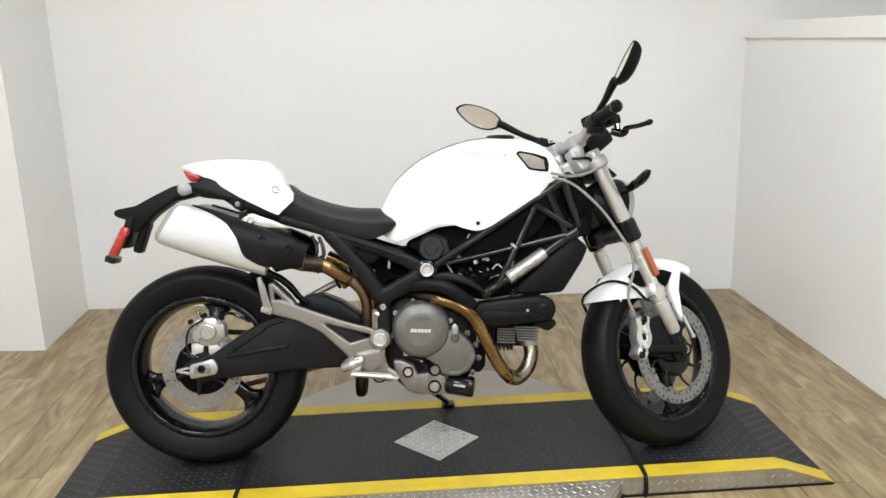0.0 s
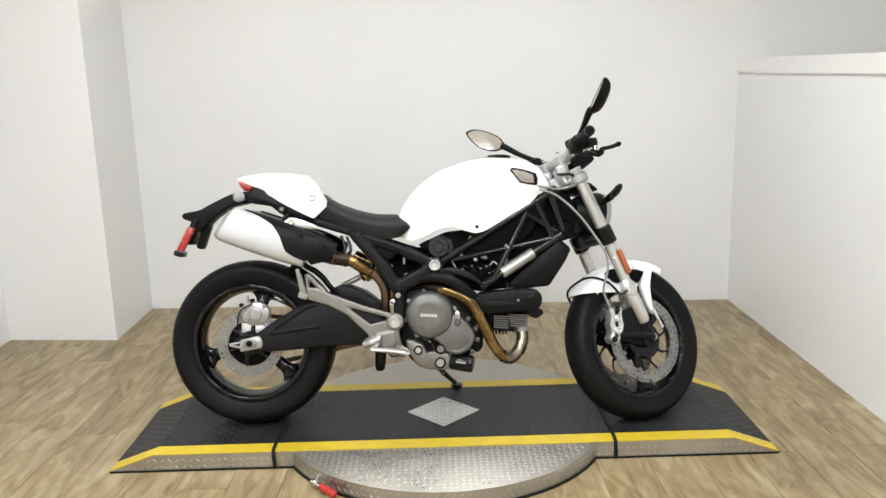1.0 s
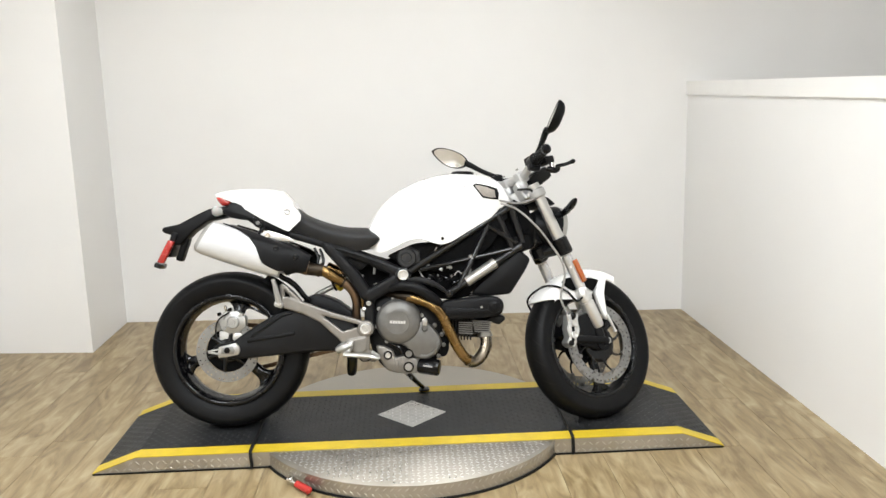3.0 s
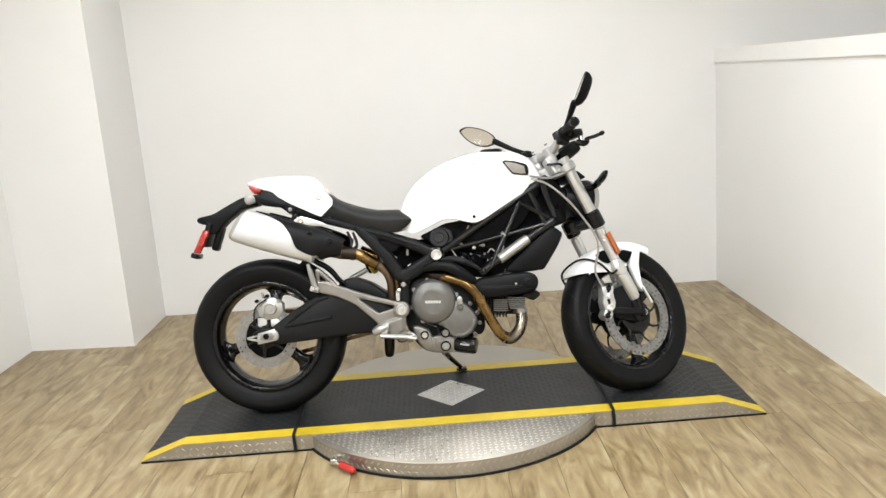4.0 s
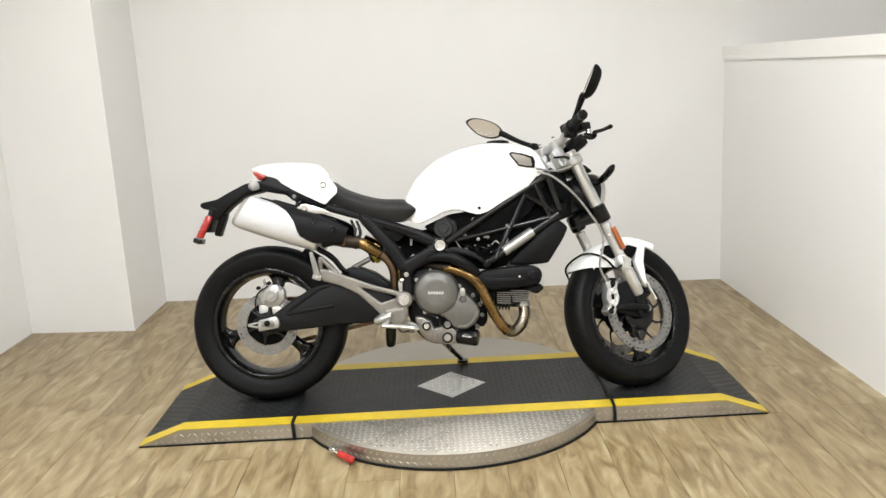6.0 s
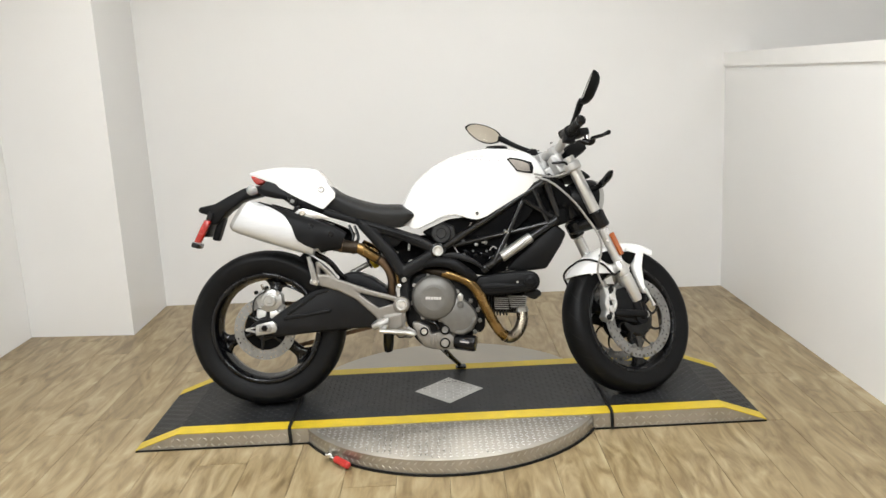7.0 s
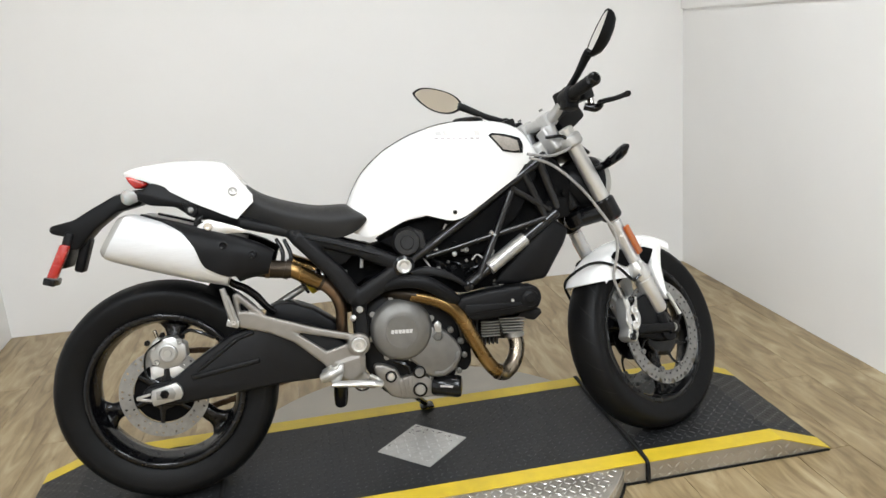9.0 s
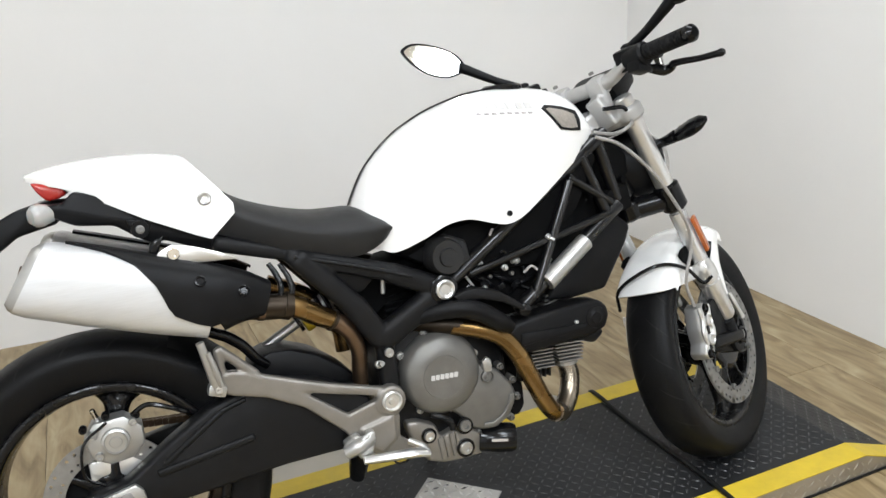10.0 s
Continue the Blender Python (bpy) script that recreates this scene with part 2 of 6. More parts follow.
def sweep(bm, pts, r, n=12, steps=6, flat=1.0, side=(0, 1, 0)):
    """A tube along a smooth path. r: one radius, or one for each of pts; flat: width against height, height taken off side."""
    rs = r if isinstance(r, (list, tuple)) else [r] * len(pts)
    path = smooth_path(pts, steps)
    rings = []
    for i, q in enumerate(path):
        f = min(i / steps, len(pts) - 1)
        k = min(int(f), len(pts) - 2)
        rad = rs[k] + (rs[k + 1] - rs[k]) * (f - k)
        d = (path[min(i + 1, len(path) - 1)] - path[max(i - 1, 0)]).normalized()
        u = Vector(side)
        u = (u - d * u.dot(d)).normalized()
        v = d.cross(u)
        rings.append([bm.verts.new(q + rad * (flat * u * math.cos(2 * math.pi * j / n) + v * math.sin(2 * math.pi * j / n))) for j in range(n)])
    for a, b in zip(rings, rings[1:]):
        for j in range(n):
            bm.faces.new((a[j], a[(j + 1) % n], b[(j + 1) % n], b[j]))
    bm.faces.new(rings[0])
    bm.faces.new(list(reversed(rings[-1])))
    return bm


def plate(pts, y0, y1, bevel=0.004, segments=2, bm=None):
    """A plate in the side plane: its outline as (x, z), from y0 to y1, with rounded rims."""
    own = bmesh.new()
    a = [own.verts.new((x, y0, z)) for x, z in pts]
    b = [own.verts.new((x, y1, z)) for x, z in pts]
    n = len(pts)
    own.faces.new(a)
    own.faces.new(list(reversed(b)))
    for i in range(n):
        own.faces.new((a[i], b[i], b[(i + 1) % n], a[(i + 1) % n]))
    bmesh.ops.recalc_face_normals(own, faces=own.faces)
    if bevel:
        bmesh.ops.bevel(own, geom=own.edges[:], offset=bevel, segments=segments, affect="EDGES", profile=0.5, clamp_overlap=True)
    if bm is None:
        return own
    me = bpy.data.meshes.new("tmp")
    own.to_mesh(me)
    own.free()
    bm.from_mesh(me)
    bpy.data.meshes.remove(me)
    return bm


def bar(bm, a, b, wide, thick, y, round_=0.35):
    """A cast bar with rounded rims in the side plane, from a to b as (x, z), middle at y."""
    d = Vector((b[0] - a[0], 0, b[1] - a[1]))
    m = Matrix.Translation(((a[0] + b[0]) / 2, y, (a[1] + b[1]) / 2)) @ Matrix.Rotation(-math.atan2(d.z, d.x), 4, "Y")
    r = bmesh.ops.create_cube(bm, size=1.0, matrix=m @ Matrix.Diagonal((d.length + wide * 0.5, thick, wide, 1)))
    es = list({e for v in r["verts"] for e in v.link_edges})
    bmesh.ops.bevel(bm, geom=es, offset=min(wide, thick) * round_, segments=3, affect="EDGES", profile=0.5)
    return bm


def interp(table, x):
    """Smooth values from rows (x, a, b, ...)."""
    if x <= table[0][0]:
        return table[0][1:]
    for p, q in zip(table, table[1:]):
        if x <= q[0]:
            t = (x - p[0]) / (q[0] - p[0])
            return tuple(u + (v - u) * t for u, v in zip(p[1:], q[1:]))
    return table[-1][1:]


def section(s, top, bottom, half, belly=0.45, tuck=0.86, crown=2.2, soft=2.0):
    """One side of a body's cross-section, s from 0 (top middle) to 1 (bottom edge): (y, z)."""
    mid = bottom + (top - bottom) * belly
    if s < 0.6:
        a = s / 0.6 * math.pi / 2
        return half * math.sin(a) ** (2 / crown), mid + (top - mid) * math.cos(a) ** (2 / soft)
    a = (s - 0.6) / 0.4
    return half * (1 - (1 - tuck) * a ** 1.7), mid + (bottom - mid) * a


def body(table, steps=4, n=14, belly=0.45, tuck=0.86, crown=2.2, soft=2.0):
    """A closed body from rows (x, top, bottom, half width), the same on both sides."""
    bm = bmesh.new()
    xs = []
    for p, q in zip(table, table[1:]):
        xs += [p[0] + (q[0] - p[0]) * k / steps for k in range(steps)]
    xs.append(table[-1][0])
    rings = []
    for x in xs:
        top, bottom, half = smooth_row(table, x)
        pts = [section(i / n, top, bottom, half, belly, tuck, crown, soft) for i in range(n + 1)]
        ring = [bm.verts.new((x, -y, z)) for y, z in reversed(pts)] + [bm.verts.new((x, y, z)) for y, z in pts[1:]]
        rings.append(ring)
    m = len(rings[0])
    for a, b in zip(rings, rings[1:]):
        for j in range(m):
            bm.faces.new((a[j], a[(j + 1) % m], b[(j + 1) % m], b[j]))
    bm.faces.new(rings[0])
    bm.faces.new(list(reversed(rings[-1])))
    return bm


def smooth_row(table, x):
    """Rows (x, ...) read with a Catmull-Rom curve."""
    i = 0
    while i < len(table) - 2 and x > table[i + 1][0]:
        i += 1
    p1, p2 = table[i], table[i + 1]
    p0 = table[i - 1] if i else p1
    p3 = table[i + 2] if i + 2 < len(table) else p2
    h = p2[0] - p1[0]
    t = min(1, max(0, (x - p1[0]) / h))
    out = []
    for k in range(1, len(p1)):
        m1 = (p2[k] - p0[k]) / (p2[0] - p0[0]) * h
        m2 = (p3[k] - p1[k]) / (p3[0] - p1[0]) * h
        out.append((2 * t ** 3 - 3 * t * t + 1) * p1[k] + (t ** 3 - 2 * t * t + t) * m1 + (3 * t * t - 2 * t ** 3) * p2[k] + (t ** 3 - t * t) * m2)
    return tuple(out)


def bolt(bm, x, y, z, r=0.008, deep=0.006, n=12):
    """A socket-head bolt that faces -y."""
    return add_lathe(bm, (x, y, z), (0, -1, 0), [(-0.004, 0), (-0.004, r), (deep * 0.8, r), (deep, r * 0.85), (deep, r * 0.45), (deep * 0.4, r * 0.42), (deep * 0.4, 0)], n)


def empty(name, m):
    ob = new(name)
    ob.matrix_world = m
    return ob

# ---- the room ----


def prism(name, outline, z0, z1, mat, label, category="wall"):
    """A wall or slab from its plan outline."""
    bm = bmesh.new()
    a = [bm.verts.new((x, y, z0)) for x, y in outline]
    b = [bm.verts.new((x, y, z1)) for x, y in outline]
    bm.faces.new(a)
    bm.faces.new(list(reversed(b)))
    n = len(outline)
    for i in range(n):
        bm.faces.new((a[i], b[i], b[(i + 1) % n], a[(i + 1) % n]))
    return tagged(part(name, bm, mat, None, "", 0), label, category, kind="structure")


SOUTH, EAST = -4.6, 3.4
floor = prism("floor", [(-2.75, SOUTH - 0.2), (EAST + 0.2, SOUTH - 0.2), (EAST + 0.2, 2.5), (-2.75, 2.5)], -0.08, -0.004, GAP,
              "pale oak plank floor with brown streaked grain", "floor")
prism("wall_north", [(-1.740, 2.119), (EAST, 1.875), (EAST, 2.15), (-1.740, 2.40)], -0.02, CEILING, WALL, "plain white painted wall behind the motorcycle")
prism("wall_pier", [(-1.727, 1.521), (-1.740, 2.40), (-2.62, 2.40), (-2.62, 1.60), (-2.325, 1.577)], -0.02, CEILING, WALL, "white painted pier standing out from the wall")
prism("wall_west", [(-2.325, 1.575), (-2.62, 1.598), (-2.62, SOUTH), (-2.335, SOUTH)], -0.02, CEILING, WALL, "plain white painted side wall")
prism("wall_east_low", [(1.700, 1.975), (1.700, SOUTH), (1.820, SOUTH), (1.820, 1.970)], -0.02, 1.33, WALL, "white painted half-height partition wall")
prism("trim_cap", [(1.689, 1.975), (1.689, SOUTH), (1.831, SOUTH), (1.831, 1.970)], 1.307, 1.385, TRIM, "white painted cap board on the partition", "trim")
prism("wall_east", [(EAST, 1.875), (EAST, SOUTH), (EAST + 0.2, SOUTH), (EAST + 0.2, 2.15)], -0.02, CEILING, FAR_WALL, "grey wall beyond the partition, its dimness put into the colour")
# the south wall is added out of view, for the tan in reflections
prism("wall_south", [(-2.70, SOUTH - 0.2), (EAST + 0.2, SOUTH - 0.2), (EAST + 0.2, SOUTH - 0.002), (-2.70, SOUTH - 0.002)], -0.02, CEILING, SOUTH_WALL, "unseen tan wall added to tint the mirror's reflection")
prism("ceiling", [(-2.75, SOUTH - 0.2), (EAST + 0.2, SOUTH - 0.2), (EAST + 0.2, 2.4), (-2.75, 2.4)], CEILING + 0.002, CEILING + 0.12, CEIL, "flat white ceiling", "ceiling")


def ceiling_light():
    """A shallow metal tray with a glowing diffuser."""
    lamp = tagged(empty("ceiling_light", pose(0, 0, CEILING)), "rectangular white ceiling light panel, switched on", "ceiling light", "ceiling lights")
    bm = bmesh.new()
    for sx, sy, cx, cy in ((0.56, 0.03, 0, 0.575), (0.56, 0.03, 0, -0.575), (0.03, 1.12, 0.265, 0), (0.03, 1.12, -0.265, 0)):
        add_box(bm, (cx, cy, -0.03), (sx, sy, 0.06), None, 0.004)
    part("frame", bm, TRIM, lamp)
    part("diffuser", box((0, 0, -0.035), (0.498, 1.118, 0.012), None, 0.003), LAMP_GLOW, lamp)
    return lamp


first = ceiling_light()
for i, (lx, ly) in enumerate(LAMPS):
    if i == 0:
        first.matrix_world = pose(lx, ly, CEILING)
    else:
        copy_thing(first, pose(lx, ly, CEILING))

# ---- the turntable platform ----
MID, FRONT, BACK, TOP = 0.010, 0.0, 0.61, 0.063
SEAM, CREST, TIP = 0.606, 1.03, 1.190
STRIPE = 0.064
DISC = 0.617


def tread_bars(name, spots, mat, parent, label=""):
    """Raised lozenge bars of tread plate. spots: (place, along, across, up) for each."""
    verts, faces = [], []
    for p, u, v, w in spots:
        k = len(verts)
        verts += [p - u, p - v, p + u, p + v, p - u * 0.45 + w, p + u * 0.45 + w]
        faces += [(k, k + 1, k + 5, k + 4), (k + 1, k + 2, k + 5), (k + 2, k + 3, k + 4, k + 5), (k + 3, k, k + 4)]
    me = bpy.data.meshes.new(name)
    me.from_pydata([tuple(q) for q in verts], [], faces)
    me.materials.append(mat)
    ob = new(name, me)
    ob.parent = parent
    return tagged(ob, label, kind="stuff")


def tread_spots(origin, ax, ay, nx, ny, pitch, keep, long=0.0125, wide=0.0036, high=0.0017):
    ax, ay = Vector(ax).normalized(), Vector(ay).normalized()
    up = ax.cross(ay)
    out = []
    for i in range(nx):
        for j in range(ny):
            p = Vector(origin) + ax * (i * pitch) + ay * (j * pitch)
            if not keep(p):
                continue
            s = 1 if (i + j) % 2 else -1
            d = (ax + s * ay).normalized()
            e = up.cross(d)
            out.append((p, d * long, e * wide, up * high))
    return out


def strip(pts, y0, y1, thick, lift=0.0):
    """A layer on the deck that follows its ramp: pts as (x, z)."""
    bm = bmesh.new()
    rows = [[bm.verts.new((x, y, z + h)) for y, h in ((y0, lift), (y1, lift), (y1, lift + thick), (y0, lift + thick))] for x, z in pts]
    for a, b in zip(rows, rows[1:]):
        for k in range(4):
            bm.faces.new((a[k], a[(k + 1) % 4], b[(k + 1) % 4], b[k]))
    bm.faces.new(rows[0])
    bm.faces.new(list(reversed(rows[-1])))
    return bm


table = tagged(empty("motorcycle_turntable", pose(MID, 0, 0)), "low aluminium tread-plate turntable with black ramped deck and yellow edges", "turntable")
disc = part("turning_disc", lathe((0, 0.305, 0), (0, 0, 1), [(0.004, 0), (0.004, DISC), (0.058, DISC), (0.0605, DISC - 0.003), (0.0605, 0)], 96), TREAD, table, "round bright tread-plate disc")
part("skirt", lathe((0, 0.305, 0), (0, 0, 1), [(0.0, DISC - 0.02), (0.0, DISC + 0.006), (0.008, DISC + 0.006), (0.008, DISC - 0.02)], 96), SKIRT, disc, "black rubber skirt")
spots = tread_spots((-0.62, -0.33, 0.0605), (1, 0, 0), (0, 1, 0), 60, 60, 0.0212,
                    lambda p: (p.xy - Vector((0, 0.305))).length < DISC - 0.018 and p.y < FRONT - 0.008, 0.0102, 0.0029, 0.0015)
tread_bars("tread", spots, BARS, disc, "raised bright tread bars")
rim = []
for i in range(150):
    for j in (0, 1):
        a = 2 * math.pi * (i + 0.5 * j) / 150
        d = Vector((math.cos(a), math.sin(a), 0))
        t = Vector((-d.y, d.x, 0))
        q = (t + Vector((0, 0, 1 if j else -1))).normalized()
        rim.append((Vector((0, 0.305, 0.020 + 0.024 * j)) + d * DISC, q * 0.0115, d.cross(q) * 0.0035, d * 0.0014))
tread_bars("rim_tread", rim, SIDE_BARS, disc)


def deck_piece(name, prof, label, far):
    """One length of the platform: body, black top, yellow edges, skirt."""
    bm = bmesh.new()
    outline = [(prof[0][0], 0.005)] + prof + ([(prof[-1][0], 0.005)] if prof[-1][1] > 0.006 else [])
    a = [bm.verts.new((x, FRONT, z)) for x, z in outline]
    b = [bm.verts.new((x, BACK, z)) for x, z in outline]
    bm.faces.new(a)
    bm.faces.new(list(reversed(b)))
    for i in range(len(outline)):
        j = (i + 1) % len(outline)
        bm.faces.new((a[i], b[i], b[j], a[j]))
    piece = part(name, bm, TREAD, table, label, 0)
    part("deck_top", strip(prof, FRONT + STRIPE, BACK - STRIPE, 0.0022), DECK, piece, "black gritty tread coating", 0)
    for y0, y1 in ((FRONT - 0.002, FRONT + STRIPE), (BACK - STRIPE, BACK + 0.002)):
        part("yellow_edge", strip(prof, y0, y1, 0.0030), YELLOW, piece, "worn yellow painted edge stripe", 0)
    x0, x1 = prof[0][0], prof[-1][0]
    part("skirt", box(((x0 + x1) / 2, 0.305, 0.003), (abs(x1 - x0), BACK - FRONT + 0.008, 0.006)), SKIRT, piece, "black rubber skirt", 0)
    return piece


GAPX = 0.004
centre = deck_piece("centre_deck", [(-SEAM + GAPX, TOP), (SEAM - GAPX, TOP)], "flat middle length of the deck", None)
left = deck_piece("ramp", [(-SEAM - GAPX, TOP), (-CREST, TOP), (-TIP, 0.006)], "end ramp with sloping tip", -1)
right = deck_piece("ramp", [(SEAM + GAPX, TOP), (CREST, TOP), (TIP, 0.006)], "end ramp with sloping tip", 1)


def deck_z(x):
    x = abs(x)
    return TOP if x <= CREST else TOP + (0.006 - TOP) * (x - CREST) / (TIP - CREST)


def on_deck(p):
    return FRONT + STRIPE + 0.01 < p.y < BACK - STRIPE - 0.01 and abs(p.x) < TIP - 0.015 and abs(abs(p.x) - SEAM) > 0.018 and abs(p.x) + abs(p.y - 0.305) > 0.165


spots = tread_spots((-1.17, 0.05, 0), (1, 0, 0), (0, 1, 0), 106, 25, 0.0222, on_deck, 0.0100, 0.0032, 0.0016)
spots = [(Vector((p.x, p.y, deck_z(p.x) + 0.0022)), u, v, w) for p, u, v, w in spots]
for q in spots:
    if abs(q[0].x) > CREST:
        s = (0.006 - TOP) / (TIP - CREST) * (1 if q[0].x > 0 else -1)
        for k in (1, 2):
            q[k].z += s * q[k].x
tread_bars("deck_tread", spots, DECK_BARS, centre, "raised black tread bars")
side = tread_spots((-1.15, FRONT, 0.014), (1, 0, 0), (0, 0, 1), 93, 3, 0.0250,
                   lambda p: p.z < deck_z(p.x) - 0.012 and (abs(p.x) > 0.55) and abs(abs(p.x) - SEAM) > 0.015, 0.011, 0.0034, 0.0014)
tread_bars("side_tread", side, SIDE_BARS, centre, "raised bright tread bars")
dia = bmesh.new()
lo = [dia.verts.new((0.141 * c, 0.305 + 0.141 * s, TOP + 0.001)) for c, s in ((1, 0), (0, 1), (-1, 0), (0, -1))]
hi = [dia.verts.new((0.139 * c, 0.305 + 0.139 * s, TOP + 0.0045)) for c, s in ((1, 0), (0, 1), (-1, 0), (0, -1))]
dia.faces.new(hi)
dia.faces.new(list(reversed(lo)))
for i in range(4):
    dia.faces.new((lo[i], lo[(i + 1) % 4], hi[(i + 1) % 4], hi[i]))
inset = part("diamond_plate", dia, PLATE, table, "bright diamond-shaped tread plate inset", 0)
dspots = tread_spots((0, 0.17, TOP + 0.0045), (1, 1, 0), (-1, 1, 0), 9, 9, 0.0225, lambda p: abs(p.x) + abs(p.y - 0.305) < 0.128, 0.012, 0.0036)
tread_bars("tread", dspots, BARS, inset, "raised bright tread bars")
for s in (-1, 1):
    bm = bmesh.new()
    sweep(bm, [(s * SEAM + 0.004, BACK + 0.004, 0.02), (s * SEAM + 0.002, BACK - 0.004, TOP + 0.006), (s * SEAM - 0.004, 0.42, TOP + 0.007), (s * SEAM + 0.003, 0.2, TOP + 0.007),
               (s * SEAM, 0.02, TOP + 0.008), (s * SEAM, -0.006, TOP - 0.006), (s * SEAM + 0.002, -0.008, 0.02), (s * SEAM, -0.010, 0.004)], 0.0062, 10, 5, side=(1, 0, 0))
    part("joint_cord", bm, SKIRT, table, "black rubber cord along the deck joint")
lever = part("lock_lever", rod(rod(bmesh.new(), (-0.452, -0.150, 0.024), (-0.405, -0.195, 0.022), 0.007), (-0.440, -0.118, 0.028), (-0.438, -0.172, 0.026), 0.010), CHROME, table, "small steel locking lever")
part("grip", rod(bmesh.new(), (-0.418, -0.182, 0.022), (-0.362, -0.238, 0.018), 0.013, 14, 0.5), HANDLE_RED, lever, "red rubber grip")

# ---- the motorcycle ----
# its own axes: x ahead, y to its left, z up, from the ground midway between the axles; it leans on its side stand
bike = tagged(empty("motorcycle", pose(0.019, 0.243, 0.068, -11, 0, -1.5) @ Matrix.Scale(1.012, 4)), "white naked sport motorcycle with black frame on its side stand", "motorcycle")
AXLE_R, AXLE_F = Vector((-0.716, 0, 0.304)), Vector((0.712, 0, 0.272))
RAKE = radians(24)
HEAD = Vector((0.812, 0, 0))


def steered(degrees):
    """A turn of the front end about the steering axis."""
    return Matrix.Translation(HEAD) @ Matrix.Rotation(radians(degrees), 4, Vector((-math.sin(RAKE), 0, math.cos(RAKE)))) @ Matrix.Translation(-HEAD)


STEER, ROLLING = steered(27.5), steered(31.0)


def tyre(c, radius, half, inner, at, parent):
    """A round-shouldered tyre with tread grooves."""
    prof = [(-half * 0.72, inner), (-half * 0.80, inner + 0.012)]
    for k in range(13):
        a = -1 + 2 * k / 12
        h = half * math.sin(a * math.pi / 2 * 0.96)
        prof.append((h, radius - (radius - inner) * 0.42 * abs(a) ** 2.4))
    prof += [(half * 0.80, inner + 0.012), (half * 0.72, inner), (-half * 0.72, inner)]
    return part("tyre", lathe(c, (0, -1, 0), prof, 96), RUBBER, parent, "black road tyre", 50, at)


def grooves(c, radius, half, inner, at, parent, n=22):
    """Slanting tread grooves as thin dark inlays just proud of the tread."""
    bm = bmesh.new()

    def on(a, s):
        h = half * math.sin(s * math.pi / 2 * 0.96)
        r = radius - (radius - inner) * 0.42 * abs(s) ** 2.4 + 0.0006
        return Vector((c.x + r * math.cos(a), c.y - h, c.z + r * math.sin(a)))
    for i in range(n):
        for side in (-1, 1):
            a0 = 2 * math.pi * (i + (0.5 if side > 0 else 0)) / n
            rows = []
            for k in range(6):
                s = side * (0.12 + 0.66 * k / 5)
                a = a0 + 0.16 * (k / 5) ** 0.8
                w = 0.011 * math.sin(math.pi * (0.12 + 0.8 * k / 5))
                rows.append((bm.verts.new(on(a - w, s)), bm.verts.new(on(a + w, s))))
            for p, q in zip(rows, rows[1:]):
                bm.faces.new((p[0], p[1], q[1], q[0]))
    ob = part("tread_pattern", bm, SKIRT, parent, "slanting tread grooves", 0, at)
    return tagged(ob, kind="stuff")


def wheel(name, c, rim_r, rim_half, first, at, label):
    """A cast wheel with three spokes that fork into Ys."""
    bm = lathe(c, (0, -1, 0), [(-rim_half, rim_r), (-rim_half, rim_r - 0.016), (-rim_half + 0.008, rim_r - 0.020), (-rim_half * 0.6, rim_r - 0.026), (0, rim_r - 0.033), (rim_half * 0.6, rim_r - 0.026),
                               (rim_half - 0.008, rim_r - 0.020), (rim_half, rim_r - 0.016), (rim_half, rim_r), (-rim_half, rim_r)], 72)
    add_lathe(bm, c, (0, -1, 0), [(-0.05, 0), (-0.05, 0.03), (-0.045, 0.045), (-0.02, 0.055), (0.02, 0.055), (0.045, 0.045), (0.05, 0.03), (0.05, 0)], 32)
    for k in range(3):
        a = radians(first + 120 * k)
        d = Vector((math.cos(a), 0, math.sin(a)))
        t = Vector((-d.z, 0, d.x))
        fork = c + d * (rim_r * 0.66)
        sweep(bm, [c + d * 0.035, c + d * (rim_r * 0.35), fork + d * 0.01], [0.030, 0.022, 0.024], 10, 4, 0.75)
        for s in (-1, 1):
            sweep(bm, [fork - d * 0.012, fork + d * 0.025 + t * s * 0.012, c + d * (rim_r - 0.026) + t * s * 0.034], [0.020, 0.017, 0.018], 10, 4, 0.8)
    return fused(part(name, bm, WHEEL, bike, label, 40, at), 0.0045, 3)


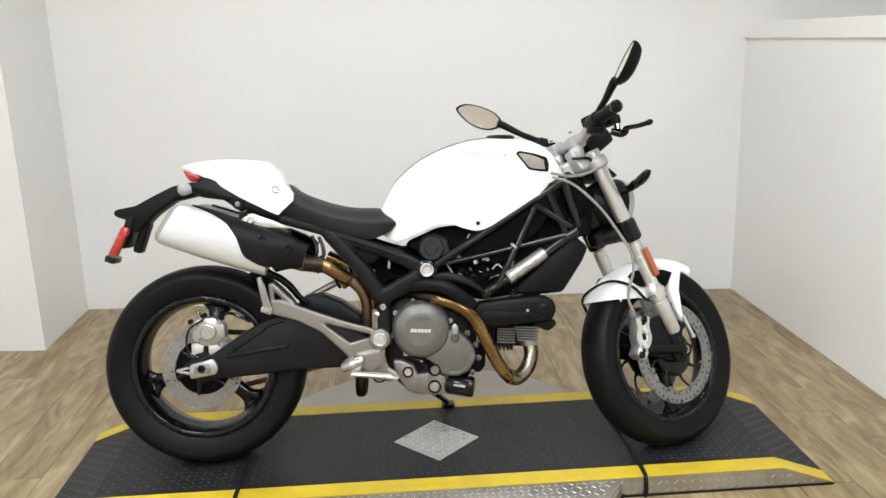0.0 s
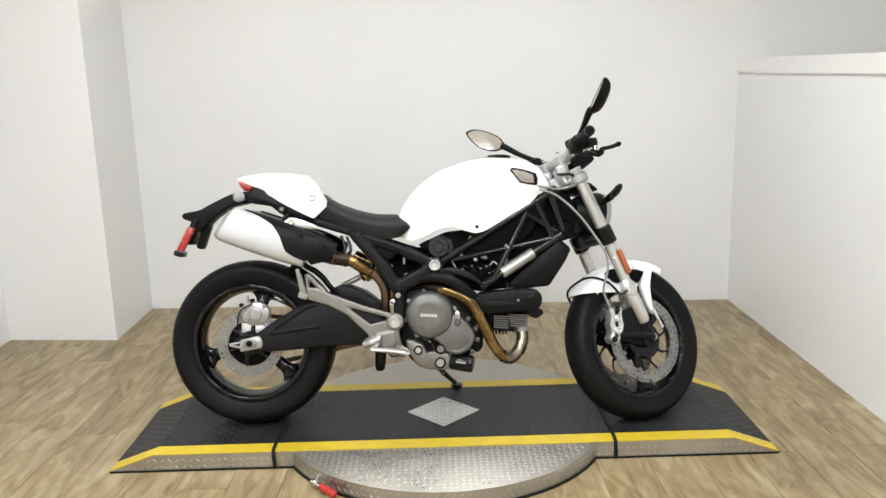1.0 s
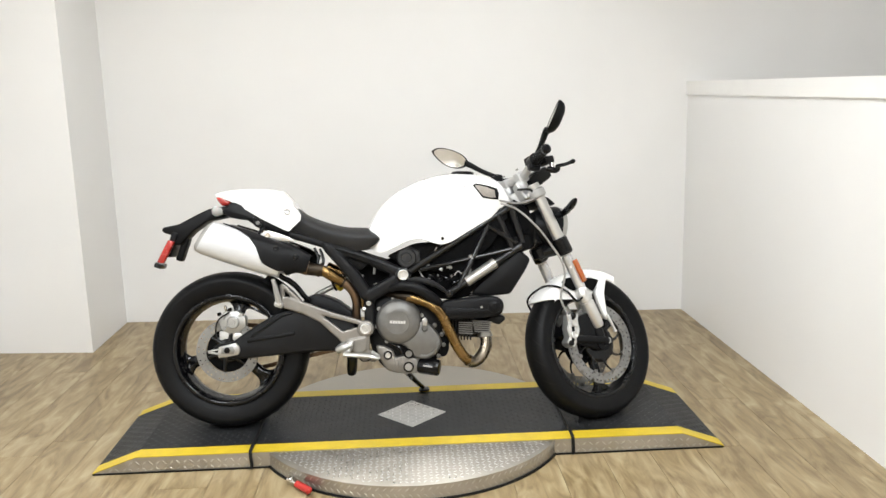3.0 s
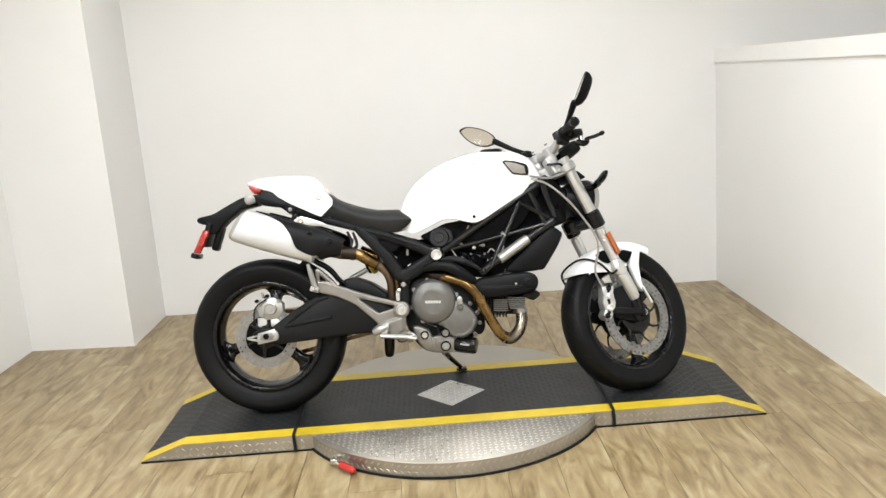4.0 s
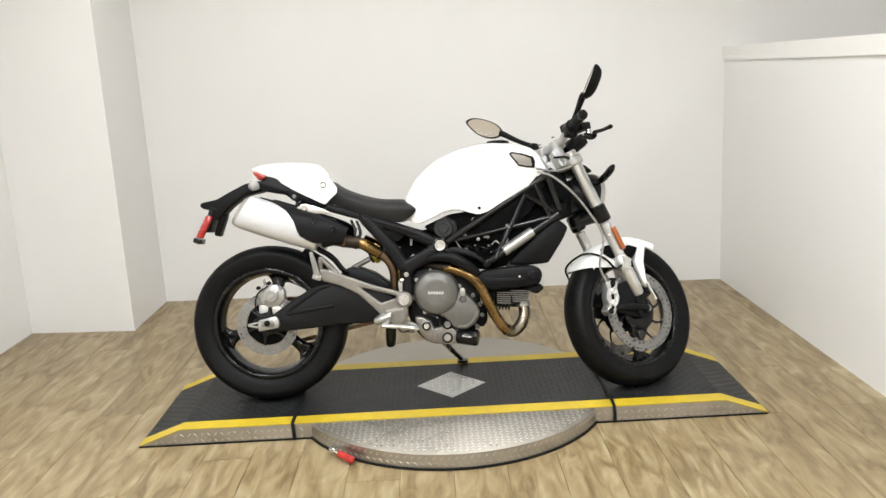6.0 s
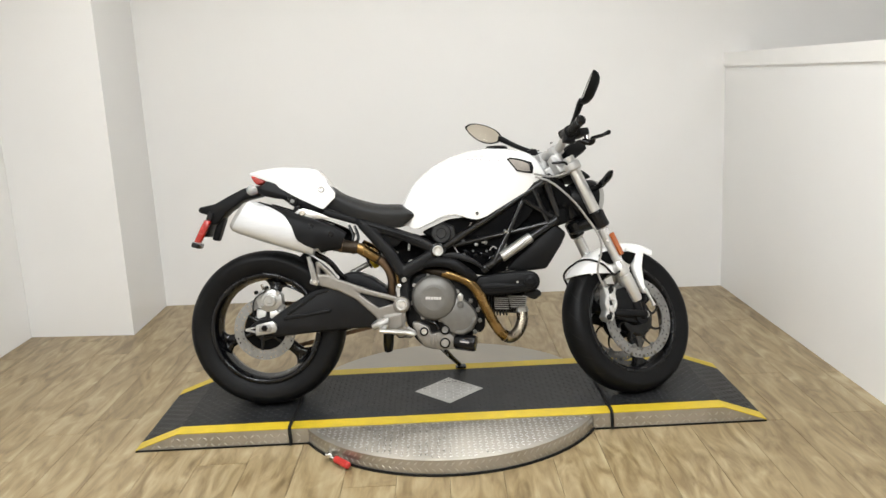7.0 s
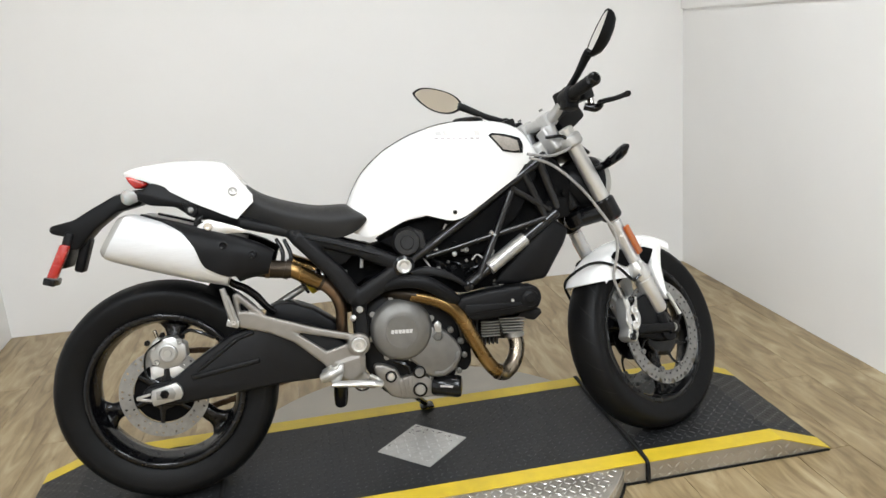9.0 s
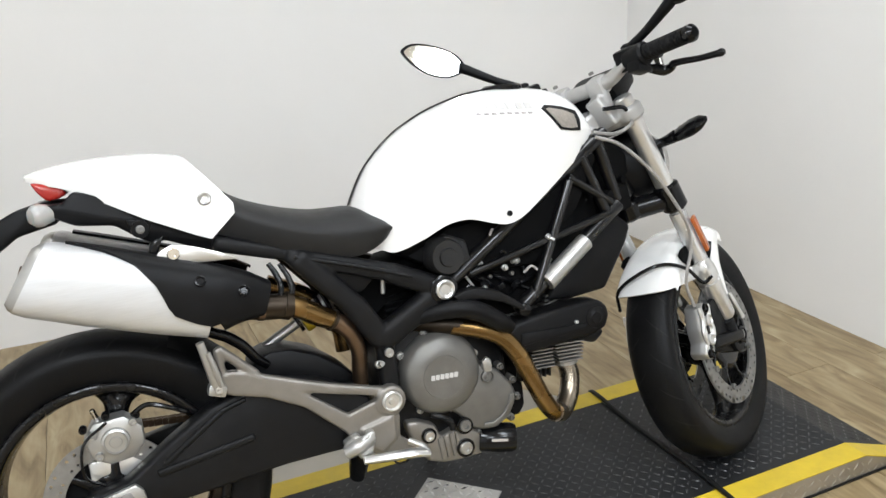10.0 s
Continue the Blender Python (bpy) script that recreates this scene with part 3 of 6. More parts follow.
def perforated_disc(c, y, r0, r1, thick, at, parent, label, n=40):
    """A brake disc with two rings of drilled holes."""
    bm = bmesh.new()
    mid = (r0 + r1) / 2
    for side in (0, 1):
        yy = y - thick * side
        for ring, (ra, rb, off) in enumerate(((r0, mid, 0.0), (mid, r1, 0.5))):
            for i in range(n):
                a0, a1 = 2 * math.pi * (i + off) / n, 2 * math.pi * (i + off + 1) / n
                am = (a0 + a1) / 2
                outer = [(ra, a0), (ra, am), (ra, a1), ((ra + rb) / 2, a1), (rb, a1), (rb, am), (rb, a0), ((ra + rb) / 2, a0)]
                rc = (ra + rb) / 2
                hr = min(rb - ra, rc * (a1 - a0)) * (0.21 if (i + ring) % 3 else 0.0)
                ov = [bm.verts.new((c.x + r * math.cos(a), yy, c.z + r * math.sin(a))) for r, a in outer]
                if hr == 0:
                    bm.faces.new(ov)
                    continue
                hx, hz = c.x + rc * math.cos(am), c.z + rc * math.sin(am)
                iv = [bm.verts.new((hx + hr * math.cos(am + math.pi + math.pi / 4 * q), yy, hz + hr * math.sin(am + math.pi + math.pi / 4 * q))) for q in range(8)]
                # the outline runs the other way round from the inner middle
                order = [1, 0, 7, 6, 5, 4, 3, 2]
                for q in range(8):
                    o0, o1 = ov[order[q]], ov[order[(q + 1) % 8]]
                    bm.faces.new((o0, o1, iv[(q + 1) % 8], iv[q]))
                if side == 0:
                    bk = [bm.verts.new((v.co.x, y - thick, v.co.z)) for v in iv]
                    for q in range(8):
                        bm.faces.new((iv[q], iv[(q + 1) % 8], bk[(q + 1) % 8], bk[q]))
    for r in (r0, r1):
        ring = [[bm.verts.new((c.x + r * math.cos(2 * math.pi * i / 80), yy, c.z + r * math.sin(2 * math.pi * i / 80))) for i in range(80)] for yy in (y, y - thick)]
        for i in range(80):
            bm.faces.new((ring[0][i], ring[0][(i + 1) % 80], ring[1][(i + 1) % 80], ring[1][i]))
    bmesh.ops.remove_doubles(bm, verts=bm.verts[:], dist=0.0002)
    return part("brake_disc", bm, STEEL, parent, label, 30, at)


# rear wheel
rear = wheel("rear_wheel", AXLE_R, 0.219, 0.070, 78, None, "gloss black three-spoke cast rear wheel")
tyre(AXLE_R, 0.306, 0.080, 0.214, None, rear)
grooves(AXLE_R, 0.306, 0.080, 0.216, None, rear)
perforated_disc(AXLE_R, -0.076, 0.084, 0.1215, 0.005, None, rear, "drilled steel rear brake disc")
bm = bmesh.new()
for k in range(6):
    a = math.pi * k / 3 + 0.2
    sweep(bm, [AXLE_R + Vector((0.03 * math.cos(a), -0.077, 0.03 * math.sin(a))), AXLE_R + Vector((0.092 * math.cos(a + 0.15), -0.077, 0.092 * math.sin(a + 0.15)))], [0.012, 0.007], 8, 2, 0.4)
add_lathe(bm, AXLE_R + Vector((0, -0.063, 0)), (0, -1, 0), [(0, 0), (0, 0.050), (0.016, 0.046), (0.018, 0.03), (0.018, 0)], 28)
fused(part("disc_carrier", bm, SATIN, rear, "black disc carrier"), 0.003, 2)
part("hub_cover", lathe(AXLE_R + Vector((0, -0.060, 0)), (0, -1, 0), [(0, 0.02), (0, 0.082), (0.006, 0.084), (0.009, 0.080), (0.009, 0.02)], 48), INNER, rear, "black hub cover inside the disc")
bm = lathe(AXLE_R + Vector((0, 0.06, 0)), (0, 1, 0), [(0, 0), (0, 0.085), (0.007, 0.085), (0.007, 0.05), (0.02, 0.04), (0.02, 0)], 44)
part("sprocket", bm, CASTING, rear, "steel rear sprocket")

# swingarm and chain
bm = plate([(-0.775, 0.306), (-0.755, 0.292), (-0.674, 0.280), (-0.545, 0.288), (-0.397, 0.300), (-0.25, 0.300), (-0.20, 0.330), (-0.21, 0.40), (-0.30, 0.452), (-0.40, 0.478), (-0.487, 0.462),
            (-0.52, 0.450), (-0.60, 0.405), (-0.690, 0.345), (-0.755, 0.336)], -0.150, -0.098, 0.011, 3)
plate([(-0.755, 0.292), (-0.674, 0.280), (-0.397, 0.300), (-0.25, 0.300), (-0.21, 0.40), (-0.30, 0.44), (-0.50, 0.37), (-0.690, 0.335)], 0.098, 0.140, 0.010, 3, bm)
add_box(bm, (-0.27, 0, 0.37), (0.12, 0.24, 0.10), None, 0.015)
arm = part("swingarm", bm, CASTING, bike, "black cast swingarm")
arm.location = (0, 0.026, -0.005)
bm = bmesh.new()
for a, b, w in (((-0.614, 0.366), (-0.500, 0.440), 0.012), ((-0.628, 0.350), (-0.450, 0.374), 0.016), ((-0.500, 0.440), (-0.455, 0.452), 0.010)):
    bar(bm, a, b, w, 0.012, -0.149, 0.45)
part("rib", bm, CASTING, arm, "raised casting ribs")
bm = plate([(-0.742, 0.306), (-0.738, 0.330), (-0.672, 0.344), (-0.660, 0.330), (-0.657, 0.312), (-0.664, 0.298), (-0.738, 0.287)], -0.160, -0.147, 0.003)
plate([(-0.780, 0.317), (-0.742, 0.323), (-0.742, 0.317), (-0.768, 0.312), (-0.742, 0.307), (-0.742, 0.299), (-0.780, 0.308)], -0.158, -0.149, 0.0015, 2, bm)
adj = part("chain_adjuster", bm, SILVER, arm, "polished chain adjuster block")
# a darker plate on the block paints the shade of its slot
part("slot", plate([(-0.728, 0.304), (-0.726, 0.326), (-0.684, 0.333), (-0.675, 0.316), (-0.682, 0.301)], -0.1615, -0.159, 0.0006), STEEL, adj, "darker plate standing in for a shaded recess")
bm = lathe((-0.705, -0.158, 0.317), (0, -1, 0), [(0, 0), (0, 0.013), (0.008, 0.0125), (0.011, 0.010), (0.011, 0.006), (0.004, 0.005), (0.004, 0)], 6)
part("axle_nut", bm, SATIN, arm, "black axle nut")
bm = bmesh.new()
for a, b in (((-0.722, 0.394), (-0.10, 0.335)), ((-0.690, 0.200), (-0.19, 0.304))):
    n = 44
    for i in range(n):
        x = a[0] + (b[0] - a[0]) * (i + 0.5) / n
        z = a[1] + (b[1] - a[1]) * (i + 0.5) / n
        for yy in (0.066, 0.080):
            add_box(bm, (x, yy, z), (0.0165 if i % 2 else 0.0110, 0.003, 0.015), None, 0)
        add_lathe(bm, (x, 0.064, z), (0, 1, 0), [(0, 0), (0, 0.004), (0.02, 0.004), (0.02, 0)], 6)
tagged(part("drive_chain", bm, BURNT, bike, "dark drive chain"), kind="stuff")
# rear caliper
bm = plate([(-0.735, 0.385), (-0.745, 0.425), (-0.725, 0.452), (-0.670, 0.455), (-0.640, 0.430), (-0.640, 0.395), (-0.665, 0.372), (-0.705, 0.368)], -0.120, -0.074, 0.004, 2)
cal = part("rear_caliper", bm, SILVER, bike, "silver rear brake caliper")
cal.location = (-0.003, 0.036, 0.002)
bm = lathe((-0.690, -0.120, 0.412), (0, -1, 0), [(0, 0), (0, 0.026), (0.010, 0.025), (0.012, 0.021), (0.009, 0.019), (0.009, 0.012), (0.011, 0.010), (0.011, 0)], 24)
for x, z in ((-0.728, 0.432), (-0.655, 0.442), (-0.722, 0.390)):
    bolt(bm, x, -0.120, z, 0.008, 0.010)
part("piston_housing", bm, SILVER, cal)
part("bracket", plate([(-0.745, 0.300), (-0.745, 0.380), (-0.700, 0.375), (-0.650, 0.380), (-0.630, 0.350), (-0.690, 0.330)], -0.112, -0.100, 0.004), BRIGHT, cal, "bright caliper bracket")
bm = sweep(bmesh.new(), [(-0.655, -0.115, 0.452), (-0.625, -0.125, 0.468), (-0.585, -0.135, 0.455), (-0.560, -0.130, 0.440)], 0.005, 8)
sweep(bm, [(-0.700, -0.126, 0.452), (-0.745, -0.130, 0.420), (-0.752, -0.128, 0.360), (-0.722, -0.126, 0.335)], 0.003, 6)
part("brake_hose", bm, SATIN, cal, "thin black brake hose")
for x, z in ((-0.742, 0.445), (-0.700, 0.462), (-0.648, 0.452)):
    part("caliper_bolt", bolt(bmesh.new(), x, -0.112, z, 0.0075, 0.012), SATIN, cal)
part("bleed_nipple", rod(bmesh.new(), (-0.715, -0.10, 0.450), (-0.722, -0.104, 0.476), 0.005, 10), CHROME, cal)

# rear hugger and shock
bm = bmesh.new()
rings = []
for i in range(15):
    a = radians(-4 + 66 * i / 14)
    half = 0.076 + 0.016 * math.sin(math.pi * i / 14)
    r = 0.334 - 0.006 * abs(i - 7) / 7
    row = []
    for k in range(9):
        s = -1 + 2 * k / 8
        row.append(bm.verts.new((AXLE_R.x + (r - 0.028 * s * s) * math.cos(a), half * s * 1.05, AXLE_R.z + (r - 0.028 * s * s) * math.sin(a))))
    rings.append(row)
for p, q in zip(rings, rings[1:]):
    for k in range(8):
        bm.faces.new((p[k], p[k + 1], q[k + 1], q[k]))
bmesh.ops.solidify(bm, geom=bm.faces[:], thickness=0.004)
part("hugger", bm, PLASTIC, bike, "black rear mudguard hugger")
bm = rod(bmesh.new(), (-0.385, 0.02, 0.503), (-0.290, 0.02, 0.549), 0.0105, 16)
rod(bm, (-0.285, 0.02, 0.552), (-0.190, 0.02, 0.598), 0.021, 20)
shock = part("rear_shock", bm, SILVER, bike, "rear shock absorber")
coil = []
for i in range(73):
    t = i / 72
    a = t * 2 * math.pi * 6
    ax = Vector((-0.283, 0.02, 0.553)).lerp(Vector((-0.195, 0.02, 0.596)), t)
    coil.append(ax + Vector((-0.44 * 0.023 * math.cos(a), 0.023 * math.sin(a), 0.90 * 0.023 * math.cos(a))))
part("spring", sweep(bmesh.new(), coil, 0.0055, 7, 2, side=(0.90, 0.1, 0.44)), SATIN, shock, "black coil spring")
part("adjuster", lathe((-0.300, 0.02, 0.544), (0.90, 0, 0.44), [(0, 0.010), (0, 0.029), (0.004, 0.031), (0.017, 0.031), (0.021, 0.029), (0.021, 0.010)], 20), YELLOW, shock, "small yellow adjuster ring")
part("lock_ring", lathe((-0.310, 0.02, 0.539), (0.90, 0, 0.44), [(0, 0.010), (0, 0.022), (0.008, 0.022), (0.008, 0.010)], 20), SATIN, shock, "black lock ring")

# hose in the shade over the swingarm
part("breather_hose", sweep(bmesh.new(), [(-0.510, -0.110, 0.600), (-0.490, -0.104, 0.583), (-0.465, -0.096, 0.568), (-0.438, -0.090, 0.543), (-0.415, -0.080, 0.510), (-0.395, -0.070, 0.490)], [0.009, 0.0105, 0.011, 0.011, 0.010, 0.009], 14), SATIN, bike, "thick glossy black hose")

part("inner_fender", plate([(-0.430, 0.455), (-0.420, 0.497), (-0.385, 0.511), (-0.345, 0.507), (-0.290, 0.484), (-0.240, 0.446), (-0.215, 0.420), (-0.225, 0.400), (-0.360, 0.430)], -0.060, 0.055, 0.012), PLASTIC, bike, "black inner mudguard")

# fuel tank, seat and tail
TANK = [(-0.162, 0.764, 0.690, 0.072), (-0.142, 0.803, 0.682, 0.092), (-0.11, 0.850, 0.670, 0.110), (-0.05, 0.902, 0.690, 0.134), (0.00, 0.930, 0.712, 0.147), (0.045, 0.949, 0.716, 0.156), (0.09, 0.962, 0.702, 0.162),
        (0.125, 0.970, 0.694, 0.164), (0.16, 0.974, 0.702, 0.162), (0.20, 0.975, 0.724, 0.155), (0.27, 0.969, 0.764, 0.132), (0.33, 0.955, 0.797, 0.106), (0.372, 0.928, 0.815, 0.086), (0.396, 0.890, 0.829, 0.071), (0.404, 0.868, 0.840, 0.060)]
tank = part("fuel_tank", body(TANK, 5, 18, 0.42, 0.94, 2.3, 1.9), WHITE, bike, "glossy white fuel tank cover", 60)


def tank_side(x, z):
    """How far the tank's side stands out at (x, z)."""
    top, bottom, half = smooth_row(TANK, x)
    best = 0
    for i in range(200):
        y, q = section(i / 200, top, bottom, half, 0.42, 0.94, 2.3, 1.9)
        if q <= z:
            return y
        best = y
    return best


def on_tank(outline, lift, steps=8):
    """A skin piece on the tank's right side inside an outline (x, z)."""
    cx, cz = sum(p[0] for p in outline) / len(outline), sum(p[1] for p in outline) / len(outline)
    bm = bmesh.new()
    dense = []
    for p, q in zip(outline, outline[1:] + outline[:1]):
        dense += [(p[0] + (q[0] - p[0]) * k / 4, p[1] + (q[1] - p[1]) * k / 4) for k in range(4)]
    rings = []
    for s in (1.0, 0.75, 0.5, 0.25):
        rings.append([bm.verts.new((cx + (x - cx) * s, -tank_side(cx + (x - cx) * s, cz + (z - cz) * s) - lift, cz + (z - cz) * s)) for x, z in dense])
    n = len(dense)
    for a, b in zip(rings, rings[1:]):
        for i in range(n):
            bm.faces.new((a[i], a[(i + 1) % n], b[(i + 1) % n], b[i]))
    bm.faces.new(rings[-1])
    skirt = [bm.verts.new((v.co.x, v.co.y + lift + 0.004, v.co.z)) for v in rings[0]]
    for i in range(n):
        bm.faces.new((rings[0][i], rings[0][(i + 1) % n], skirt[(i + 1) % n], skirt[i]))
    return bm


WINDOW = [(0.253, 0.920), (0.265, 0.927), (0.306, 0.920), (0.350, 0.906), (0.356, 0.886), (0.352, 0.862), (0.321, 0.865), (0.289, 0.871)]
part("intake_frame", on_tank(WINDOW, 0.0035), PLASTIC, tank, "dark grey air intake frame")
part("intake_mesh", on_tank([(0.261, 0.918), (0.273, 0.919), (0.306, 0.912), (0.339, 0.899), (0.342, 0.870), (0.321, 0.870), (0.291, 0.876)], 0.0055), MESH, tank, "beige-grey mesh insert")
# the tank's lettering as plain bars
for k in range(6):
    x = 0.106 + 0.0215 * k
    z = 0.9405 - 0.09 * (x - 0.106)
    part("letter_bar", on_tank([(x, z + 0.0075), (x + 0.0165, z + 0.006), (x + 0.0165, z - 0.009), (x, z - 0.0075)], 0.0014), PALE, tank, "pale grey printed bar")
for k in range(8):
    x = 0.100 + 0.0165 * k
    z = 0.925 - 0.09 * (x - 0.100)
    part("small_letter_bar", on_tank([(x, z + 0.0026), (x + 0.010, z + 0.0016), (x + 0.010, z - 0.0032), (x, z - 0.0022)], 0.0014), GREY, tank, "small pale printed bar")
bm = bolt(bmesh.new(), 0.130, -tank_side(0.130, 0.716) - 0.001, 0.716, 0.006, 0.004)
part("fixing_screw", bm, SATIN, tank, "small black screw")
# dark strip over the tank's spine
bm = bmesh.new()
rows = []
for i in range(30):
    x = -0.160 + 0.36 * i / 29
    top, bottom, half = smooth_row(TANK, x)
    row = []
    for k in range(7):
        y = 0.016 + 0.050 * k / 6
        s = 0
        while section(s, top, bottom, half, 0.42, 0.94, 2.3, 1.9)[0] < y and s < 0.6:
            s += 0.004
        row.append(bm.verts.new((x, y, section(s, top, bottom, half, 0.42, 0.94, 2.3, 1.9)[1] + 0.0035)))
    rows.append(row)
for p, q in zip(rows, rows[1:]):
    for k in range(6):
        bm.faces.new((p[k], p[k + 1], q[k + 1], q[k]))
bmesh.ops.solidify(bm, geom=bm.faces[:], thickness=0.004)
part("spine_strip", bm, PLASTIC, tank, "dark strip along the tank's spine")
bm = lathe((0.22, 0.0, 0.968), (0.02, 0, 1), [(0, 0.045), (0.010, 0.045), (0.014, 0.040), (0.014, 0)], 32)
part("filler_cap", bm, SATIN, tank, "black filler cap")

SEAT = [(-0.50, 0.902, 0.810, 0.080), (-0.465, 0.876, 0.775, 0.100), (-0.43, 0.848, 0.757, 0.104), (-0.39, 0.821, 0.742, 0.116), (-0.32, 0.793, 0.712, 0.130), (-0.25, 0.775, 0.690, 0.128),
        (-0.195, 0.771, 0.679, 0.127), (-0.165, 0.769, 0.684, 0.128), (-0.140, 0.757, 0.695, 0.127), (-0.124, 0.746, 0.706, 0.124), (-0.113, 0.731, 0.717, 0.119)]
seat = part("seat", body(SEAT, 5, 14, 0.55, 0.90, 2.6, 1.6), VINYL, bike, "matt black vinyl seat", 60)
TAIL = [(-0.762, 0.920, 0.909, 0.022), (-0.74, 0.926, 0.900, 0.046), (-0.70, 0.932, 0.888, 0.068), (-0.64, 0.936, 0.856, 0.088), (-0.574, 0.934, 0.816, 0.103), (-0.52, 0.928, 0.788, 0.111), (-0.485, 0.919, 0.770, 0.114),
        (-0.455, 0.902, 0.758, 0.117), (-0.42, 0.887, 0.752, 0.118), (-0.38, 0.872, 0.752, 0.118)]
bm = body(TAIL, 5, 16, 0.50, 0.95, 3.0, 2.3)
for a, b in (((-0.490, 0.924), (-0.405, 0.810)), ((-0.414, 0.900), (-0.414, 0.700)), ((-0.405, 0.810), (-0.462, 0.760))):
    # the slanting front edges of the cowl
    d = Vector((b[0] - a[0], 0, b[1] - a[1]))
    cut = bmesh.ops.bisect_plane(bm, geom=bm.verts[:] + bm.edges[:] + bm.faces[:], plane_co=(a[0], 0, a[1]), plane_no=(-d.z, 0, d.x), clear_outer=True)
    bmesh.ops.holes_fill(bm, edges=[e for e in bm.edges if e.is_boundary])
tail = part("tail_cowl", bm, WHITE, bike, "glossy white tail cowl", 60)
bm = lathe((-0.464, -0.112, 0.836), (0.05, -1, 0.12), [(0, 0), (0, 0.0125), (0.006, 0.0125), (0.008, 0.010), (0.007, 0.006), (0.004, 0.006), (0.004, 0)], 20)
part("fastener", bm, SILVER, tail, "round silver fastener")
bm = plate([(-0.745, 0.866), (-0.705, 0.862), (-0.684, 0.882), (-0.641, 0.868), (-0.574, 0.818), (-0.500, 0.780), (-0.445, 0.757), (-0.36, 0.728), (-0.37, 0.715), (-0.47, 0.735), (-0.545, 0.770), (-0.560, 0.765), (-0.585, 0.778), (-0.625, 0.810), (-0.69, 0.820), (-0.745, 0.852)],
           -0.085, 0.085, 0.008)
under = part("undertail", bm, PLASTIC, bike, "black plastic undertail")
bm = lathe((-0.583, -0.083, 0.797), (0, -1, 0), [(0, 0), (0, 0.017), (0.010, 0.016), (0.010, 0)], 20)
plate([(-0.600, 0.800), (-0.583, 0.780), (-0.566, 0.797), (-0.560, 0.812), (-0.605, 0.820)], -0.090, -0.070, 0.004, 2, bm)
part("boss", bm, PLASTIC, under)
bm = bolt(bmesh.new(), -0.583, -0.094, 0.797, 0.008, 0.004)
part("screw", bm, STEEL, under)
bm = plate([(-0.752, 0.906), (-0.735, 0.902), (-0.700, 0.890), (-0.694, 0.878), (-0.712, 0.870), (-0.730, 0.870), (-0.744, 0.888)], -0.056, 0.056, 0.006, 3)
part("tail_light", bm, RED, bike, "red wedge tail light")
for s in (-1, 1):
    bm = lathe((-0.742, s * 0.080, 0.848), (-0.85, s * 0.5, 0), [(-0.02, 0), (-0.02, 0.015), (0, 0.021), (0.010, 0.020), (0.018, 0.013), (0.020, 0)], 20)
    part("turn_signal", bm, CLEAR, bike, "clear rear turn signal")
# plate carrier
bm = plate([(-0.690, 0.868), (-0.745, 0.868), (-0.790, 0.858), (-0.850, 0.830), (-0.905, 0.802), (-0.966, 0.792), (-0.972, 0.779), (-0.962, 0.769), (-0.926, 0.758), (-0.935, 0.720), (-0.900, 0.722), (-0.850, 0.772), (-0.790, 0.812), (-0.720, 0.826)], -0.042, 0.042, 0.010, 3)
bar(bm, (-0.918, 0.765), (-0.950, 0.682), 0.026, 0.10, 0.0, 0.3)
bar(bm, (-0.885, 0.745), (-0.915, 0.664), 0.026, 0.05, 0.01, 0.3)
carrier = part("plate_carrier", bm, PLASTIC, bike, "black plastic number plate carrier")
part("side_reflector", plate([(-0.938, 0.742), (-0.914, 0.734), (-0.958, 0.650), (-0.984, 0.656)], -0.072, -0.050, 0.004), RED, carrier, "red rectangular reflector")
part("plate_lamp", box((-0.985, -0.02, 0.642), (0.030, 0.070, 0.020), pose(0, 0, 0, 0, 20, 0), 0.004), SATIN, carrier)

